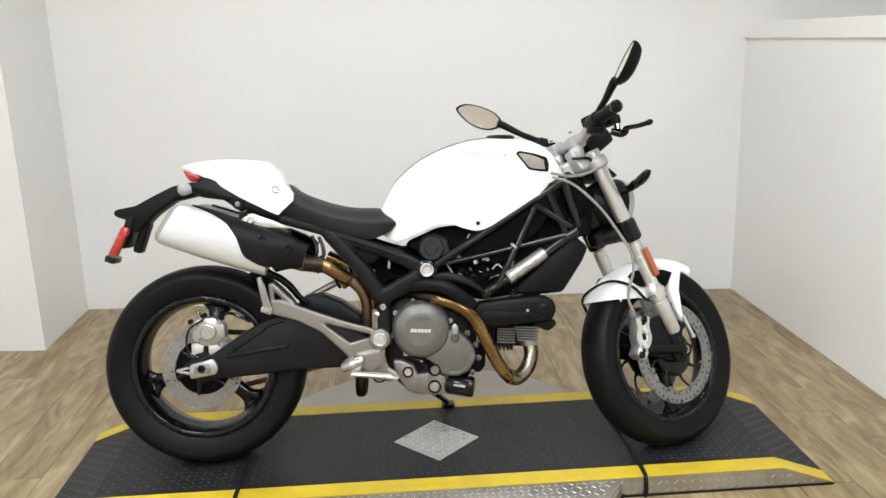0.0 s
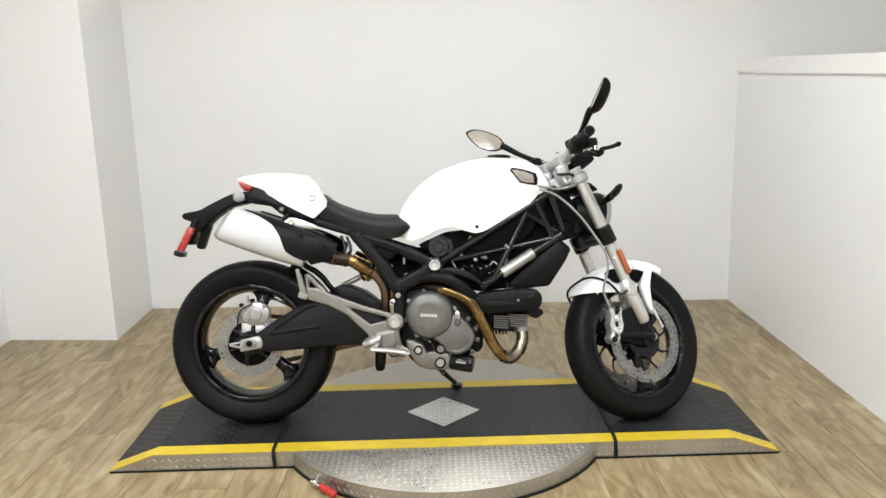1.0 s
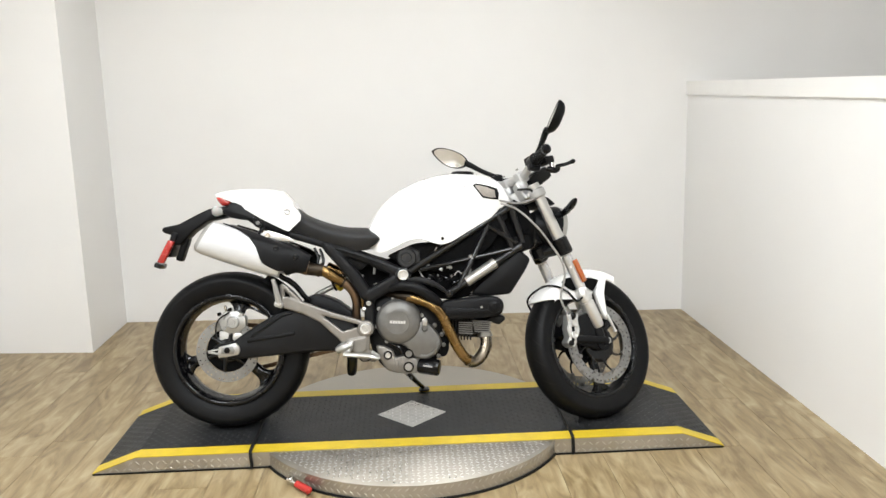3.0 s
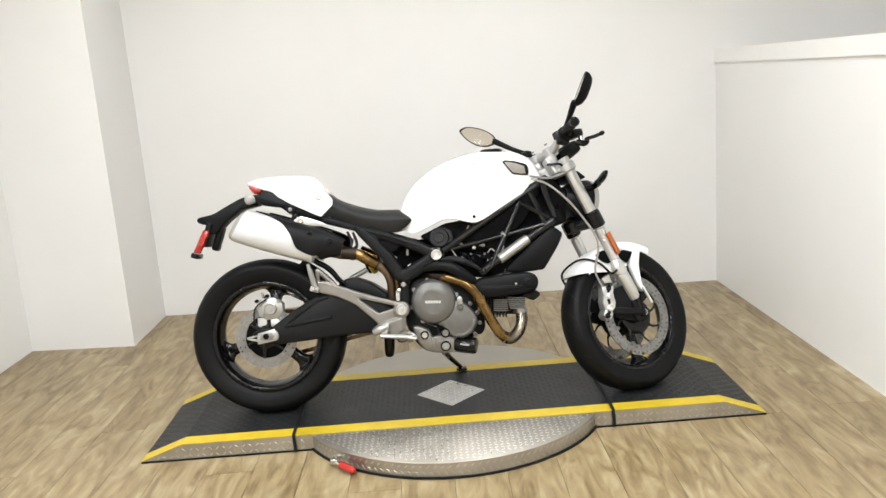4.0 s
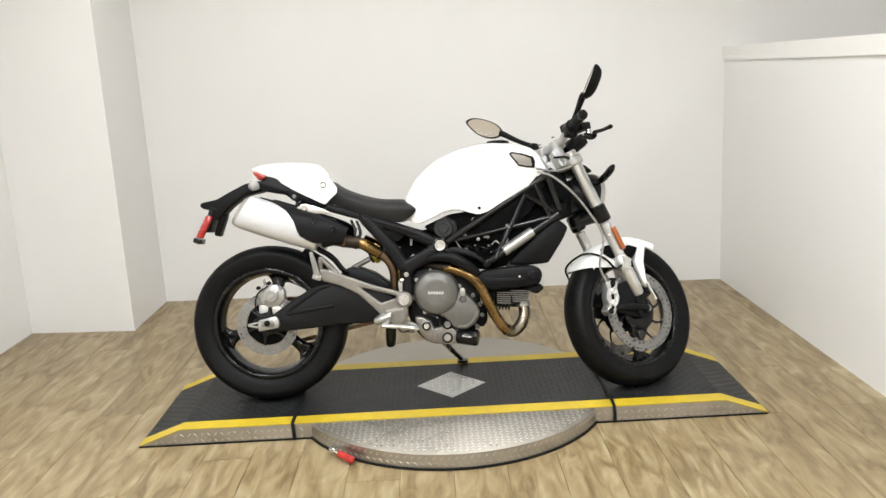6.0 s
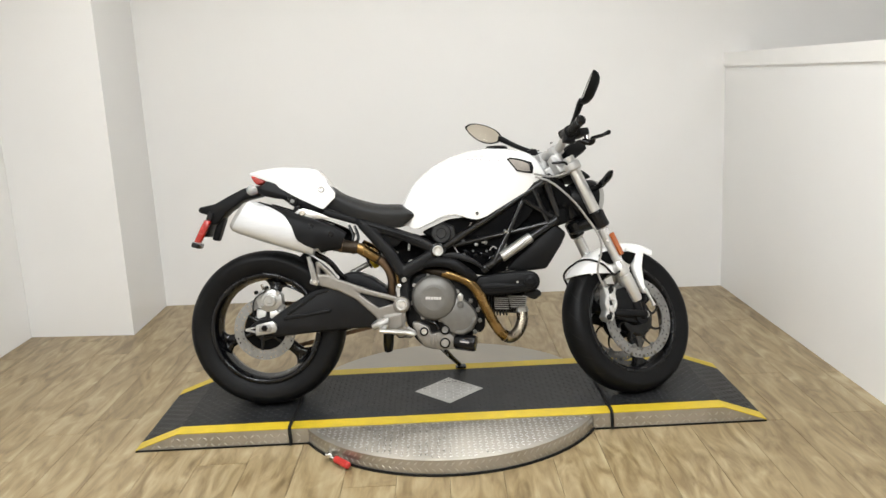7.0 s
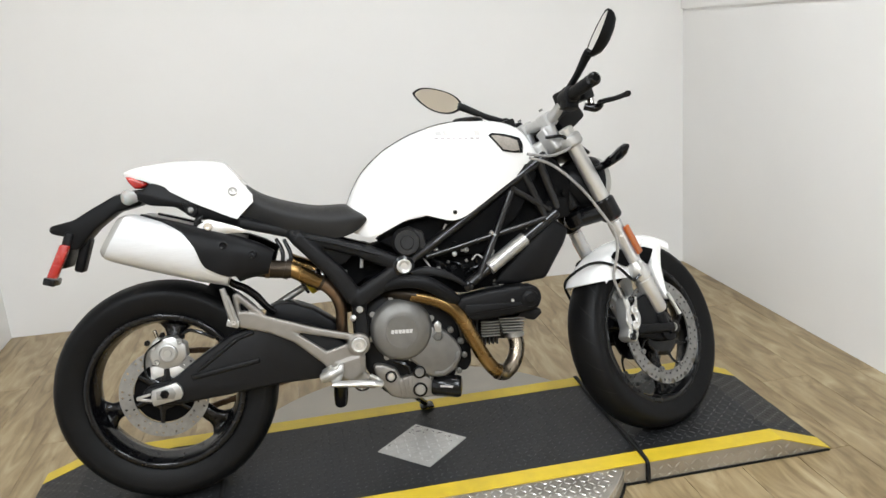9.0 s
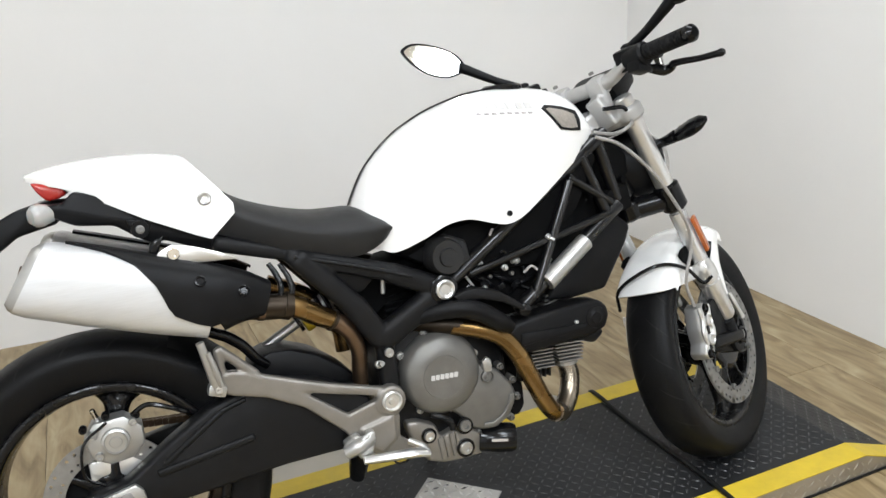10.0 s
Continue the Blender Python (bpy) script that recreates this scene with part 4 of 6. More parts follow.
# silencers
def silencer(side):
    """An oval tapering can with a black heat shield over its fore and upper part. side: -1 right, 1 left."""
    axis = Vector((0.941, 0, -0.338))
    up = Vector((0.338, 0, 0.941))
    out = Vector((0, side, 0))
    start = Vector((-0.790, side * 0.125, 0.753))

    def ring(s, grow=0.0):
        rows = [(0.0, 0.064, 0.047, 0.0), (0.02, 0.0675, 0.050, 0.0), (0.12, 0.0695, 0.053, 0.0), (0.24, 0.0690, 0.052, 0.001), (0.328, 0.0665, 0.050, 0.003), (0.375, 0.046, 0.042, 0.020), (0.425, 0.028, 0.028, 0.026)]
        h, w, lift = interp(rows, s)
        return start + axis * s + up * lift, h + grow, w + grow

    def point(s, a, grow=0.0):
        c, h, w = ring(s, grow)
        # squarish oval
        ca, sa = math.cos(a), math.sin(a)
        k = 3.0
        r = (abs(ca) ** k + abs(sa) ** k) ** (-1 / k)
        # the tail end leans forward at its top
        lean = 0.016 * (1 + r * sa) * max(0.0, 1 - s / 0.10)
        return c + out * (w * r * ca) + up * (h * r * sa) + axis * lean
    n = 36
    bm = bmesh.new()
    rings = [[bm.verts.new(point(s, 2 * math.pi * j / n)) for j in range(n)] for s in (0.0, 0.004, 0.02, 0.06, 0.12, 0.18, 0.24, 0.29, 0.320, 0.326)]
    for a, b in zip(rings, rings[1:]):
        for j in range(n):
            bm.faces.new((a[j], a[(j + 1) % n], b[(j + 1) % n], b[j]))
    bm.faces.new(list(reversed(rings[-1])))
    can = part("silencer", bm, BRUSHED, bike, "brushed silver exhaust silencer")
    bm = bmesh.new()
    rows = []
    for s, f in ((0.002, 0.99), (-0.008, 0.93), (-0.016, 0.80), (-0.016, 0.5)):
        c, h, w = ring(0.0)
        rows.append([bm.verts.new(start + axis * (s + 0.016 * (1 - f)) + (point(0.0, 2 * math.pi * j / n) - start) * f) for j in range(n)])
    for a, b in zip(rows, rows[1:]):
        for j in range(n):
            bm.faces.new((a[j], a[(j + 1) % n], b[(j + 1) % n], b[j]))
    bm.faces.new(rows[-1])
    cap = part("end_cap", bm, SILVER, can, "grey silencer end cap")
    part("outlet", lathe(start + axis * 0.006 - up * 0.008, -axis, [(-0.01, 0.026), (0.006, 0.026), (0.006, 0.021), (-0.01, 0.021)], 24), BURNT, can, "round exhaust outlet")
    # heat shield: lower edge falls away towards the front
    bm = bmesh.new()
    low = [(0.045, 1.45), (0.12, 1.10), (0.18, 0.72), (0.225, 0.25), (0.245, -0.15), (0.262, -0.36), (0.30, -0.48), (0.345, -0.54), (0.356, -1.10), (0.42, -1.40)]
    rows = []
    m = 16
    for i in range(29):
        s = 0.045 + 0.378 * i / 28
        a0 = interp(low, s)[0]
        a1 = 1.95
        rows.append([bm.verts.new(point(s, a0 + (a1 - a0) * k / m, 0.0045)) for k in range(m + 1)])
    for a, b in zip(rows, rows[1:]):
        for k in range(m):
            bm.faces.new((a[k], a[k + 1], b[k + 1], b[k]))
    bmesh.ops.recalc_face_normals(bm, faces=bm.faces)
    bmesh.ops.solidify(bm, geom=bm.faces[:], thickness=0.005)
    shield = part("heat_shield", bm, PLASTIC, can, "black plastic heat shield", 50)
    for s, a in ((0.292, 0.55), (0.372, 0.35)):
        p, q = point(s, a, 0.004), point(s, a, 0.014)
        part("screw", lathe(p, q - p, [(-0.002, 0), (-0.002, 0.0105), (0.004, 0.0105), (0.005, 0.008), (0.002, 0.006), (0.002, 0)], 16), SATIN, can, "black shield screw")
    return can


silencer(-1)
silencer(1)
# silencer hanger
bm = plate([(-0.570, 0.744), (-0.560, 0.756), (-0.535, 0.766), (-0.500, 0.756), (-0.456, 0.738), (-0.424, 0.719), (-0.455, 0.722), (-0.530, 0.726)], -0.144, -0.136, 0.003)
hang = part("silencer_hanger", bm, BRIGHT, bike, "silver exhaust hanger plate")
part("screw", bolt(bmesh.new(), -0.536, -0.144, 0.749, 0.012, 0.008), CHROME, hang)
part("rubber_mount", plate([(-0.580, 0.742), (-0.572, 0.772), (-0.545, 0.782), (-0.556, 0.764), (-0.562, 0.742)], -0.128, -0.112, 0.004), SATIN, hang, "black rubber mount")
# exhaust pipes
bm = sweep(bmesh.new(), [(-0.430, -0.117, 0.626), (-0.390, -0.116, 0.615), (-0.335, -0.112, 0.606)], [0.026, 0.025, 0.024], 18)
clamp_pipe = part("clamp_pipe", bm, SOOT, bike, "burnt exhaust joint")
part("pipe_band", lathe((-0.395, -0.116, 0.617), (0.97, 0.03, -0.22), [(-0.006, 0.024), (-0.006, 0.0275), (0.006, 0.0275), (0.006, 0.024)], 28), BURNT, clamp_pipe, "brown clamp band")
bm = sweep(bmesh.new(), [(-0.345, -0.112, 0.609), (-0.322, -0.110, 0.599), (-0.288, -0.105, 0.576), (-0.258, -0.100, 0.558)], [0.0205, 0.0215, 0.0215, 0.020], 18)
rear_pipe = part("rear_pipe", bm, BRONZE, bike, "bronze heat-tinted exhaust pipe")
bm = sweep(bmesh.new(), [(-0.266, -0.101, 0.563), (-0.243, -0.097, 0.547), (-0.222, -0.092, 0.518), (-0.211, -0.086, 0.479), (-0.213, -0.078, 0.435), (-0.214, -0.070, 0.380)], [0.020, 0.0185, 0.0168, 0.0165, 0.0165, 0.0165], 18)
part("lower_pipe", bm, BURNT, rear_pipe, "burnt brown pipe elbow")
part("weld_ring", lathe((-0.258, -0.100, 0.558), (0.80, 0.14, -0.58), [(-0.004, 0.019), (-0.004, 0.0228), (0.004, 0.0222), (0.004, 0.018)], 24), SOOT, rear_pipe, "raised weld ring")
part("joint_clamp", lathe((-0.345, -0.113, 0.608), (0.93, 0.06, -0.36), [(-0.007, 0.022), (-0.007, 0.0275), (0.007, 0.0275), (0.007, 0.022)], 28), SOOT, rear_pipe, "dark pipe clamp")
for pts in ([(-0.345, -0.118, 0.616), (-0.331, -0.118, 0.636), (-0.333, -0.112, 0.660), (-0.345, -0.100, 0.690)], [(-0.356, -0.120, 0.622), (-0.351, -0.116, 0.650), (-0.356, -0.108, 0.672), (-0.366, -0.100, 0.694)]):
    part("pipe_stay", sweep(bmesh.new(), pts, [0.0055, 0.006, 0.006, 0.005], 10, 5, 0.7), SATIN, rear_pipe, "thin black curved pipe stay")
bm = sweep(bmesh.new(), [(-0.345, 0.132, 0.616), (-0.262, 0.120, 0.572), (-0.205, 0.10, 0.50), (-0.198, 0.095, 0.44)], 0.0215, 14)
part("rear_pipe", bm, BRONZE, bike)
bm = sweep(bmesh.new(), [(-0.10, -0.105, 0.520), (-0.034, -0.150, 0.508), (0.035, -0.172, 0.490), (0.085, -0.180, 0.465), (0.120, -0.182, 0.425), (0.148, -0.180, 0.365), (0.178, -0.168, 0.302), (0.208, -0.152, 0.257), (0.232, -0.137, 0.244)], 0.0205, 18, 5)
header = part("header_pipe", bm, BRONZE, bike, "bronze heat-tinted header pipe")
header.location = (0, 0.055, -0.008)
part("header_rear", sweep(bmesh.new(), [(-0.102, -0.104, 0.521), (-0.066, -0.130, 0.516), (-0.034, -0.150, 0.508), (0.000, -0.162, 0.501), (0.030, -0.170, 0.492)], [0.0215, 0.0215, 0.0215, 0.0213, 0.0200], 18, 5), SOOT, header, "sooty rear end of the pipe")
bm = sweep(bmesh.new(), [(0.216, -0.148, 0.250), (0.243, -0.130, 0.240), (0.276, -0.109, 0.264), (0.293, -0.094, 0.304), (0.290, -0.084, 0.340)], 0.0232, 18, 5)
part("elbow", bm, ELBOW, header, "dull steel elbow")
bm = lathe((0.290, -0.084, 0.333), (0, 0.06, 1), [(0, 0.021), (0, 0.030), (0.008, 0.030), (0.008, 0.026), (0.020, 0.026), (0.020, 0)], 20)
part("flange", bm, SILVER, header)

# engine
bm = plate([(-0.160, 0.300), (-0.125, 0.235), (-0.09, 0.205), (0.04, 0.205), (0.10, 0.245), (0.130, 0.300), (0.120, 0.400), (0.09, 0.470), (-0.02, 0.520), (-0.13, 0.500), (-0.17, 0.420)], -0.125, 0.125, 0.02, 3)
engine = part("engine", bm, CASTING, bike, "air-cooled twin-cylinder engine with grey casings")
engine.location = (-0.002, 0.044, -0.002)
bm = plate([(-0.136, 0.312), (-0.134, 0.288), (-0.120, 0.250), (-0.096, 0.214), (-0.060, 0.202), (-0.015, 0.198), (0.040, 0.200), (0.046, 0.215), (0.036, 0.246), (0.010, 0.262), (-0.030, 0.272), (-0.062, 0.262), (-0.072, 0.292), (-0.110, 0.310)], -0.150, 0.12, 0.008, 3)
sump = part("sump", bm, HANGER, engine, "silver cast sump")
for k in range(4):
    part("rib", plate([(-0.072 + 0.013 * k, 0.262 + 0.002 * k), (-0.066 + 0.013 * k, 0.262 + 0.002 * k), (-0.062 + 0.013 * k, 0.214), (-0.068 + 0.013 * k, 0.214)], -0.154, -0.148, 0.0015), HANGER, sump)
part("hose", sweep(bmesh.new(), [(-0.080, -0.150, 0.318), (-0.045, -0.158, 0.300), (-0.036, -0.156, 0.276)], 0.0075, 8), SATIN, engine, "black rubber hose")
rot90 = Vector((0, -1, 0))
bm = lathe((-0.046, -0.120, 0.402), rot90, [(0, 0), (0, 0.088), (0.032, 0.088), (0.036, 0.085), (0.044, 0.083), (0.050, 0.076), (0.0575, 0.056), (0.0588, 0.050), (0.0588, 0)], 64)
cover = part("clutch_cover", bm, ENGINE, engine, "round grey clutch cover")
for k in range(6):
    part("letter_bar", box((-0.0740 + 0.0102 * k, -0.1806, 0.4035 - 0.0006 * k), (0.0082, 0.0014, 0.0105), pose(0, 0, 0, 0, 14, 0)), PALE, cover, "small bright bar", 0)
for k in range(8):
    a = radians(12 + 45 * k)
    x, z = -0.046 + 0.091 * math.cos(a), 0.402 + 0.091 * math.sin(a)
    part("bolt", lathe((x, -0.118, z), rot90, [(0, 0), (0, 0.0085), (0.016, 0.0080), (0.016, 0.0046), (0.022, 0.0046), (0.023, 0.0036), (0.018, 0.003), (0.018, 0)], 12), SILVER, cover)
part("cover_face", lathe((-0.049, -0.1785, 0.400), rot90, [(0, 0), (0, 0.0465), (0.0016, 0.0455), (0.0016, 0)], 48), ENGINE, cover, "flat round face of the clutch cover")
bm = plate([(-0.040, 0.320), (-0.012, 0.296), (0.006, 0.268), (0.030, 0.256), (0.062, 0.253), (0.096, 0.270), (0.114, 0.300), (0.119, 0.322), (0.108, 0.348), (0.086, 0.376), (0.058, 0.400), (0.020, 0.405)], -0.162, -0.105, 0.010, 3)
crank = part("crank_cover", bm, ENGINE, engine, "grey crankcase cover")
part("boss", lathe((0.054, -0.160, 0.374), rot90, [(0, 0), (0, 0.015), (0.008, 0.0145), (0.010, 0.011), (0.006, 0.009), (0.006, 0.004), (0.009, 0.004), (0.009, 0)], 20), ENGINE, crank)
part("rim", plate([(0.030, 0.262), (0.060, 0.259), (0.092, 0.274), (0.108, 0.302), (0.112, 0.322), (0.100, 0.322), (0.096, 0.304), (0.082, 0.284), (0.058, 0.271), (0.034, 0.273)], -0.1655, -0.160, 0.002), ENGINE, crank, "raised rim of the cover")
part("bracket", plate([(0.046, 0.384), (0.044, 0.410), (0.056, 0.418), (0.066, 0.408), (0.064, 0.384)], -0.170, -0.160, 0.003), SILVER, crank, "small silver bracket")
for x, z in ((0.094, 0.382), (0.120, 0.346), (0.126, 0.306), (0.106, 0.262), (0.060, 0.246), (0.024, 0.252)):
    part("case_bolt", lathe((x, -0.11, z), rot90, [(0, 0), (0, 0.009), (0.036, 0.0085), (0.037, 0.0055), (0.0425, 0.0055), (0.0435, 0.0045), (0.039, 0.003), (0.039, 0)], 12), ENGINE, engine)
for name, c, r, ring_mat, face_mat, text in (("sight_glass", (-0.010, -0.156, 0.277), 0.0185, SATIN, STEEL, "round oil sight glass with dark rim"), ("case_plug", (-0.091, -0.150, 0.273), 0.0165, SATIN, BRIGHT, "silver socket plug in a dark ring"),
                                                  ("case_plug", (-0.012, -0.150, 0.225), 0.0205, SATIN, SILVER, "silver socket plug in a dark ring")):
    ring_part = part(name, lathe(c, rot90, [(0, 0), (0, r), (0.005, r), (0.0065, r * 0.92), (0.0065, r * 0.80), (0.003, r * 0.78), (0.003, 0)], 28), ring_mat, engine, text)
    part("plug_face", lathe(Vector(c) + rot90 * 0.002, rot90, [(0, 0), (0, r * 0.72), (0.006, r * 0.70), (0.008, r * 0.60), (0.008, r * 0.34), (0.003, r * 0.32), (0.003, 0)], 24), face_mat, ring_part, "machined face with a socket")
fdir = Vector((0.95, -0.26, -0.13)).normalized()
bm = lathe((0.028, -0.128, 0.228), fdir, [(0, 0), (0, 0.030), (0.004, 0.032), (0.074, 0.032), (0.082, 0.029), (0.084, 0.020), (0.084, 0)], 28)
filt = part("oil_filter", bm, SATIN, engine, "black oil filter")
part("label", box((0.062, -0.1705, 0.228), (0.036, 0.0012, 0.006), pose(0, 0, 0, 0, 8, -15)), GREY, filt, "small pale printed bar", 0)
part("regulator", plate([(0.104, 0.262), (0.100, 0.330), (0.120, 0.352), (0.148, 0.330), (0.146, 0.280), (0.130, 0.258)], -0.140, -0.060, 0.008), INNER, engine, "dark finned housing behind the header")
# front cylinder
bm = box((0.225, -0.010, 0.385), (0.150, 0.130, 0.120), pose(0, 0, 0, 0, 6, 0), 0.02)
part("front_cylinder", bm, CASTING, engine, "dark finned front cylinder")
for k in range(8):
    s = k / 7
    part("fin", box((0.155 + 0.085 * s, -0.010, 0.388 - 0.004 * s), (0.0045, 0.190, 0.135), pose(0, 0, 0, 0, 6, 0)), CASTING, engine, "", 0)
part("head_block", plate([(0.188, 0.340), (0.186, 0.392), (0.312, 0.395), (0.306, 0.350), (0.262, 0.344), (0.240, 0.338)], -0.105, 0.02, 0.004), CASTING, engine, "dark cylinder head behind the fins")
for k in range(6):
    part("head_fin", box((0.214, -0.082, 0.345 + 0.0082 * k), (0.054, 0.075, 0.0030), pose(0, 0, 0, 0, 4, 0)), STEEL, engine, "", 0)
for k in range(6):
    part("head_fin", box((0.279, -0.092, 0.350 + 0.0082 * k), (0.060 + 0.003 * k, 0.075, 0.0030), pose(0, 0, 0, 0, 4, 0)), STEEL, engine, "", 0)
for k in range(3):
    part("upper_fin", box((0.262, -0.080, 0.492 + 0.009 * k), (0.062 - 0.006 * k, 0.070, 0.0030), pose(0, 0, 0, 0, -14, 0)), ENGINE, engine, "", 0)
bm = plate([(0.106, 0.452), (0.128, 0.478), (0.216, 0.487), (0.300, 0.490), (0.342, 0.487), (0.360, 0.470), (0.364, 0.448), (0.354, 0.422), (0.325, 0.411), (0.240, 0.406), (0.160, 0.402), (0.120, 0.420)], -0.175, -0.110, 0.012, 3)
belt = part("belt_cover", bm, PLASTIC, engine, "matt black timing belt cover")
bm = lathe((0.326, -0.172, 0.450), rot90, [(0, 0), (0, 0.026), (0.005, 0.024), (0.006, 0.014), (0.008, 0.012), (0.008, 0)], 24)
plate([(0.135, 0.424), (0.300, 0.430), (0.300, 0.442), (0.140, 0.452)], -0.1785, -0.172, 0.002, 2, bm)
part("emboss", bm, PLASTIC, belt)
part("belt_screw", bolt(bmesh.new(), 0.275, -0.176, 0.450, 0.0045, 0.005), BRIGHT, belt, "small bright screw")
bm = plate([(0.290, 0.395), (0.345, 0.375), (0.372, 0.395), (0.366, 0.410), (0.330, 0.420)], -0.13, 0.08, 0.008)
add_box(bm, (0.285, 0, 0.44), (0.09, 0.16, 0.10), pose(0, 0, 0, 0, 6, 0), 0.015)
part("cylinder_head", bm, CASTING, engine, "black front cylinder head")
# rear cylinder, throttle bodies and airbox, dark between the frame tubes
bm = plate([(-0.135, 0.490), (-0.125, 0.640), (-0.02, 0.655), (0.02, 0.500)], -0.085, 0.085, 0.015)
part("rear_cylinder", bm, INNER, engine, "black rear cylinder")
for k in range(9):
    part("fin", box((-0.055, 0.0, 0.520 + 0.014 * k), (0.150, 0.190, 0.004), pose(0, 0, 0, 0, -4, 0)), INNER, engine, "", 0)
bm = plate([(-0.09, 0.655), (0.015, 0.700), (0.14, 0.712), (0.36, 0.840), (0.395, 0.800), (0.330, 0.690), (0.210, 0.585), (0.06, 0.590), (-0.03, 0.620)], -0.095, 0.095, 0.015)
part("airbox", bm, INNER, bike, "black airbox under the tank")
bm = lathe((-0.010, -0.085, 0.646), rot90, [(0, 0), (0, 0.040), (0.045, 0.038), (0.055, 0.034), (0.055, 0.020), (0.060, 0.018), (0.060, 0)], 32)
plate([(-0.045, 0.640), (-0.035, 0.676), (0.000, 0.690), (0.040, 0.672), (0.048, 0.625), (0.01, 0.610), (-0.03, 0.615)], -0.125, -0.085, 0.008, 2, bm)
part("airbox_plug", bm, VINYL, bike, "round black plastic cover")
# upper belt cover hose and shroud over the header
bm = sweep(bmesh.new(), [(-0.100, -0.155, 0.526), (-0.026, -0.185, 0.540), (0.035, -0.192, 0.528), (0.085, -0.188, 0.494), (0.116, -0.175, 0.470)], [0.012, 0.018, 0.021, 0.020, 0.014], 14, 5, 0.8)
part("rear_belt_cover", bm, PLASTIC, engine, "black rear belt cover")
bm = plate([(-0.010, 0.566), (0.020, 0.574), (0.048, 0.573), (0.092, 0.559), (0.136, 0.527), (0.152, 0.508), (0.142, 0.506), (0.104, 0.530), (0.052, 0.549), (0.006, 0.550)], -0.190, -0.160, 0.004)
part("heat_blade", bm, CASTING, engine, "curved dark grey heat shield")
part("pivot_lug", lathe((0.152, -0.165, 0.505), rot90, [(0, 0), (0, 0.014), (0.018, 0.014), (0.020, 0.011), (0.020, 0)], 16), SATIN, engine)
for pts, r in (([(0.150, -0.09, 0.515), (0.175, -0.11, 0.545), (0.235, -0.10, 0.560), (0.26, -0.08, 0.60)], 0.007), ([(0.10, -0.10, 0.585), (0.15, -0.115, 0.56), (0.20, -0.10, 0.53), (0.27, -0.09, 0.505)], 0.006),
               ([(0.12, -0.09, 0.64), (0.18, -0.11, 0.60), (0.20, -0.10, 0.55)], 0.0055), ([(-0.13, -0.11, 0.47), (-0.16, -0.12, 0.42), (-0.14, -0.13, 0.37)], 0.007), ([(0.04, -0.12, 0.60), (0.09, -0.13, 0.57), (0.13, -0.12, 0.52), (0.18, -0.11, 0.50)], 0.008)):
    part("hose", sweep(bmesh.new(), pts, r, 8), SATIN, engine, "black rubber hose")
for x, z in ((0.112, 0.575), (0.135, 0.600), (0.165, 0.572), (0.19, 0.60), (0.085, 0.605), (0.205, 0.635)):
    part("clip", lathe((x, -0.100, z), rot90, [(0, 0), (0, 0.0055), (0.010, 0.0055), (0.012, 0.004), (0.012, 0)], 10), STEEL, engine)

part("throttle_body", plate([(-0.010, 0.600), (0.060, 0.604), (0.210, 0.596), (0.330, 0.690), (0.365, 0.610), (0.330, 0.500), (0.150, 0.475), (0.000, 0.500)], -0.060, 0.060, 0.012), INNER, bike, "black throttle bodies and intake")
# wiring, unions and small fittings in the dark between the frame tubes
clutter = random.Random(11)
for k in range(16):
    x, z = 0.035 + 0.20 * clutter.random(), 0.535 + 0.115 * clutter.random()
    y = -0.145 - 0.012 * clutter.random()
    d = Vector((clutter.uniform(-1, 1), -0.4, clutter.uniform(-1, 1)))
    if k % 3 == 0:
        part("union", lathe((x, y, z), d, [(0, 0), (0, 0.006), (0.004, 0.007), (0.010, 0.007), (0.012, 0.004), (0.022, 0.004), (0.022, 0)], 8), SILVER, engine)
    elif k % 3 == 1:
        part("connector", box((x, y, z), (0.022, 0.012, 0.014), frame_along(d), 0.002), PLASTIC, engine)
    else:
        e = Vector((clutter.uniform(-0.05, 0.05), clutter.uniform(-0.01, 0.01), clutter.uniform(-0.05, 0.05)))
        part("wire", sweep(bmesh.new(), [(x, y, z), Vector((x, y - 0.004, z)) + e * 0.5 + Vector((0, 0, 0.012)), Vector((x, y, z)) + e], 0.0028, 6), SATIN if k % 2 else GREY, engine)

# frame
bm = bmesh.new()
for s in (-1, 1):
    def P(x, z, y=0.125):
        return Vector((x, s * y, z))
    for a, b, r in ((P(-0.015, 0.585, 0.118), P(0.425, 0.850, 0.078), 0.0155), (P(0.040, 0.598, 0.116), P(0.400, 0.668, 0.100), 0.0085), (P(0.183, 0.518, 0.120), P(0.307, 0.758, 0.105), 0.0105),
                    (P(0.350, 0.805, 0.09), P(0.405, 0.665, 0.09), 0.012), (P(0.140, 0.498, 0.118), P(0.440, 0.684, 0.085), 0.0155), (P(0.395, 0.850, 0.08), P(0.445, 0.690, 0.07), 0.014),
                    (P(0.305, 0.765, 0.105), P(0.420, 0.690, 0.09), 0.009)):
        rod(bm, a, b, r, 14)
frame_part = part("trellis_frame", bm, FRAME, bike, "black tubular trellis frame")
bm = bmesh.new()
rod(bm, (0.217, -0.1205, 0.5455), (0.333, -0.1045, 0.6175), 0.0205, 18, 0.08)
part("sleeve", bm, SILVER, frame_part, "silver reflective tube sleeve")
bm = rod(bmesh.new(), HEAD + Vector((-math.sin(RAKE), 0, math.cos(RAKE))) * 0.745, HEAD + Vector((-math.sin(RAKE), 0, math.cos(RAKE))) * 0.925, 0.034, 22)
part("head_tube", bm, SATIN, frame_part)
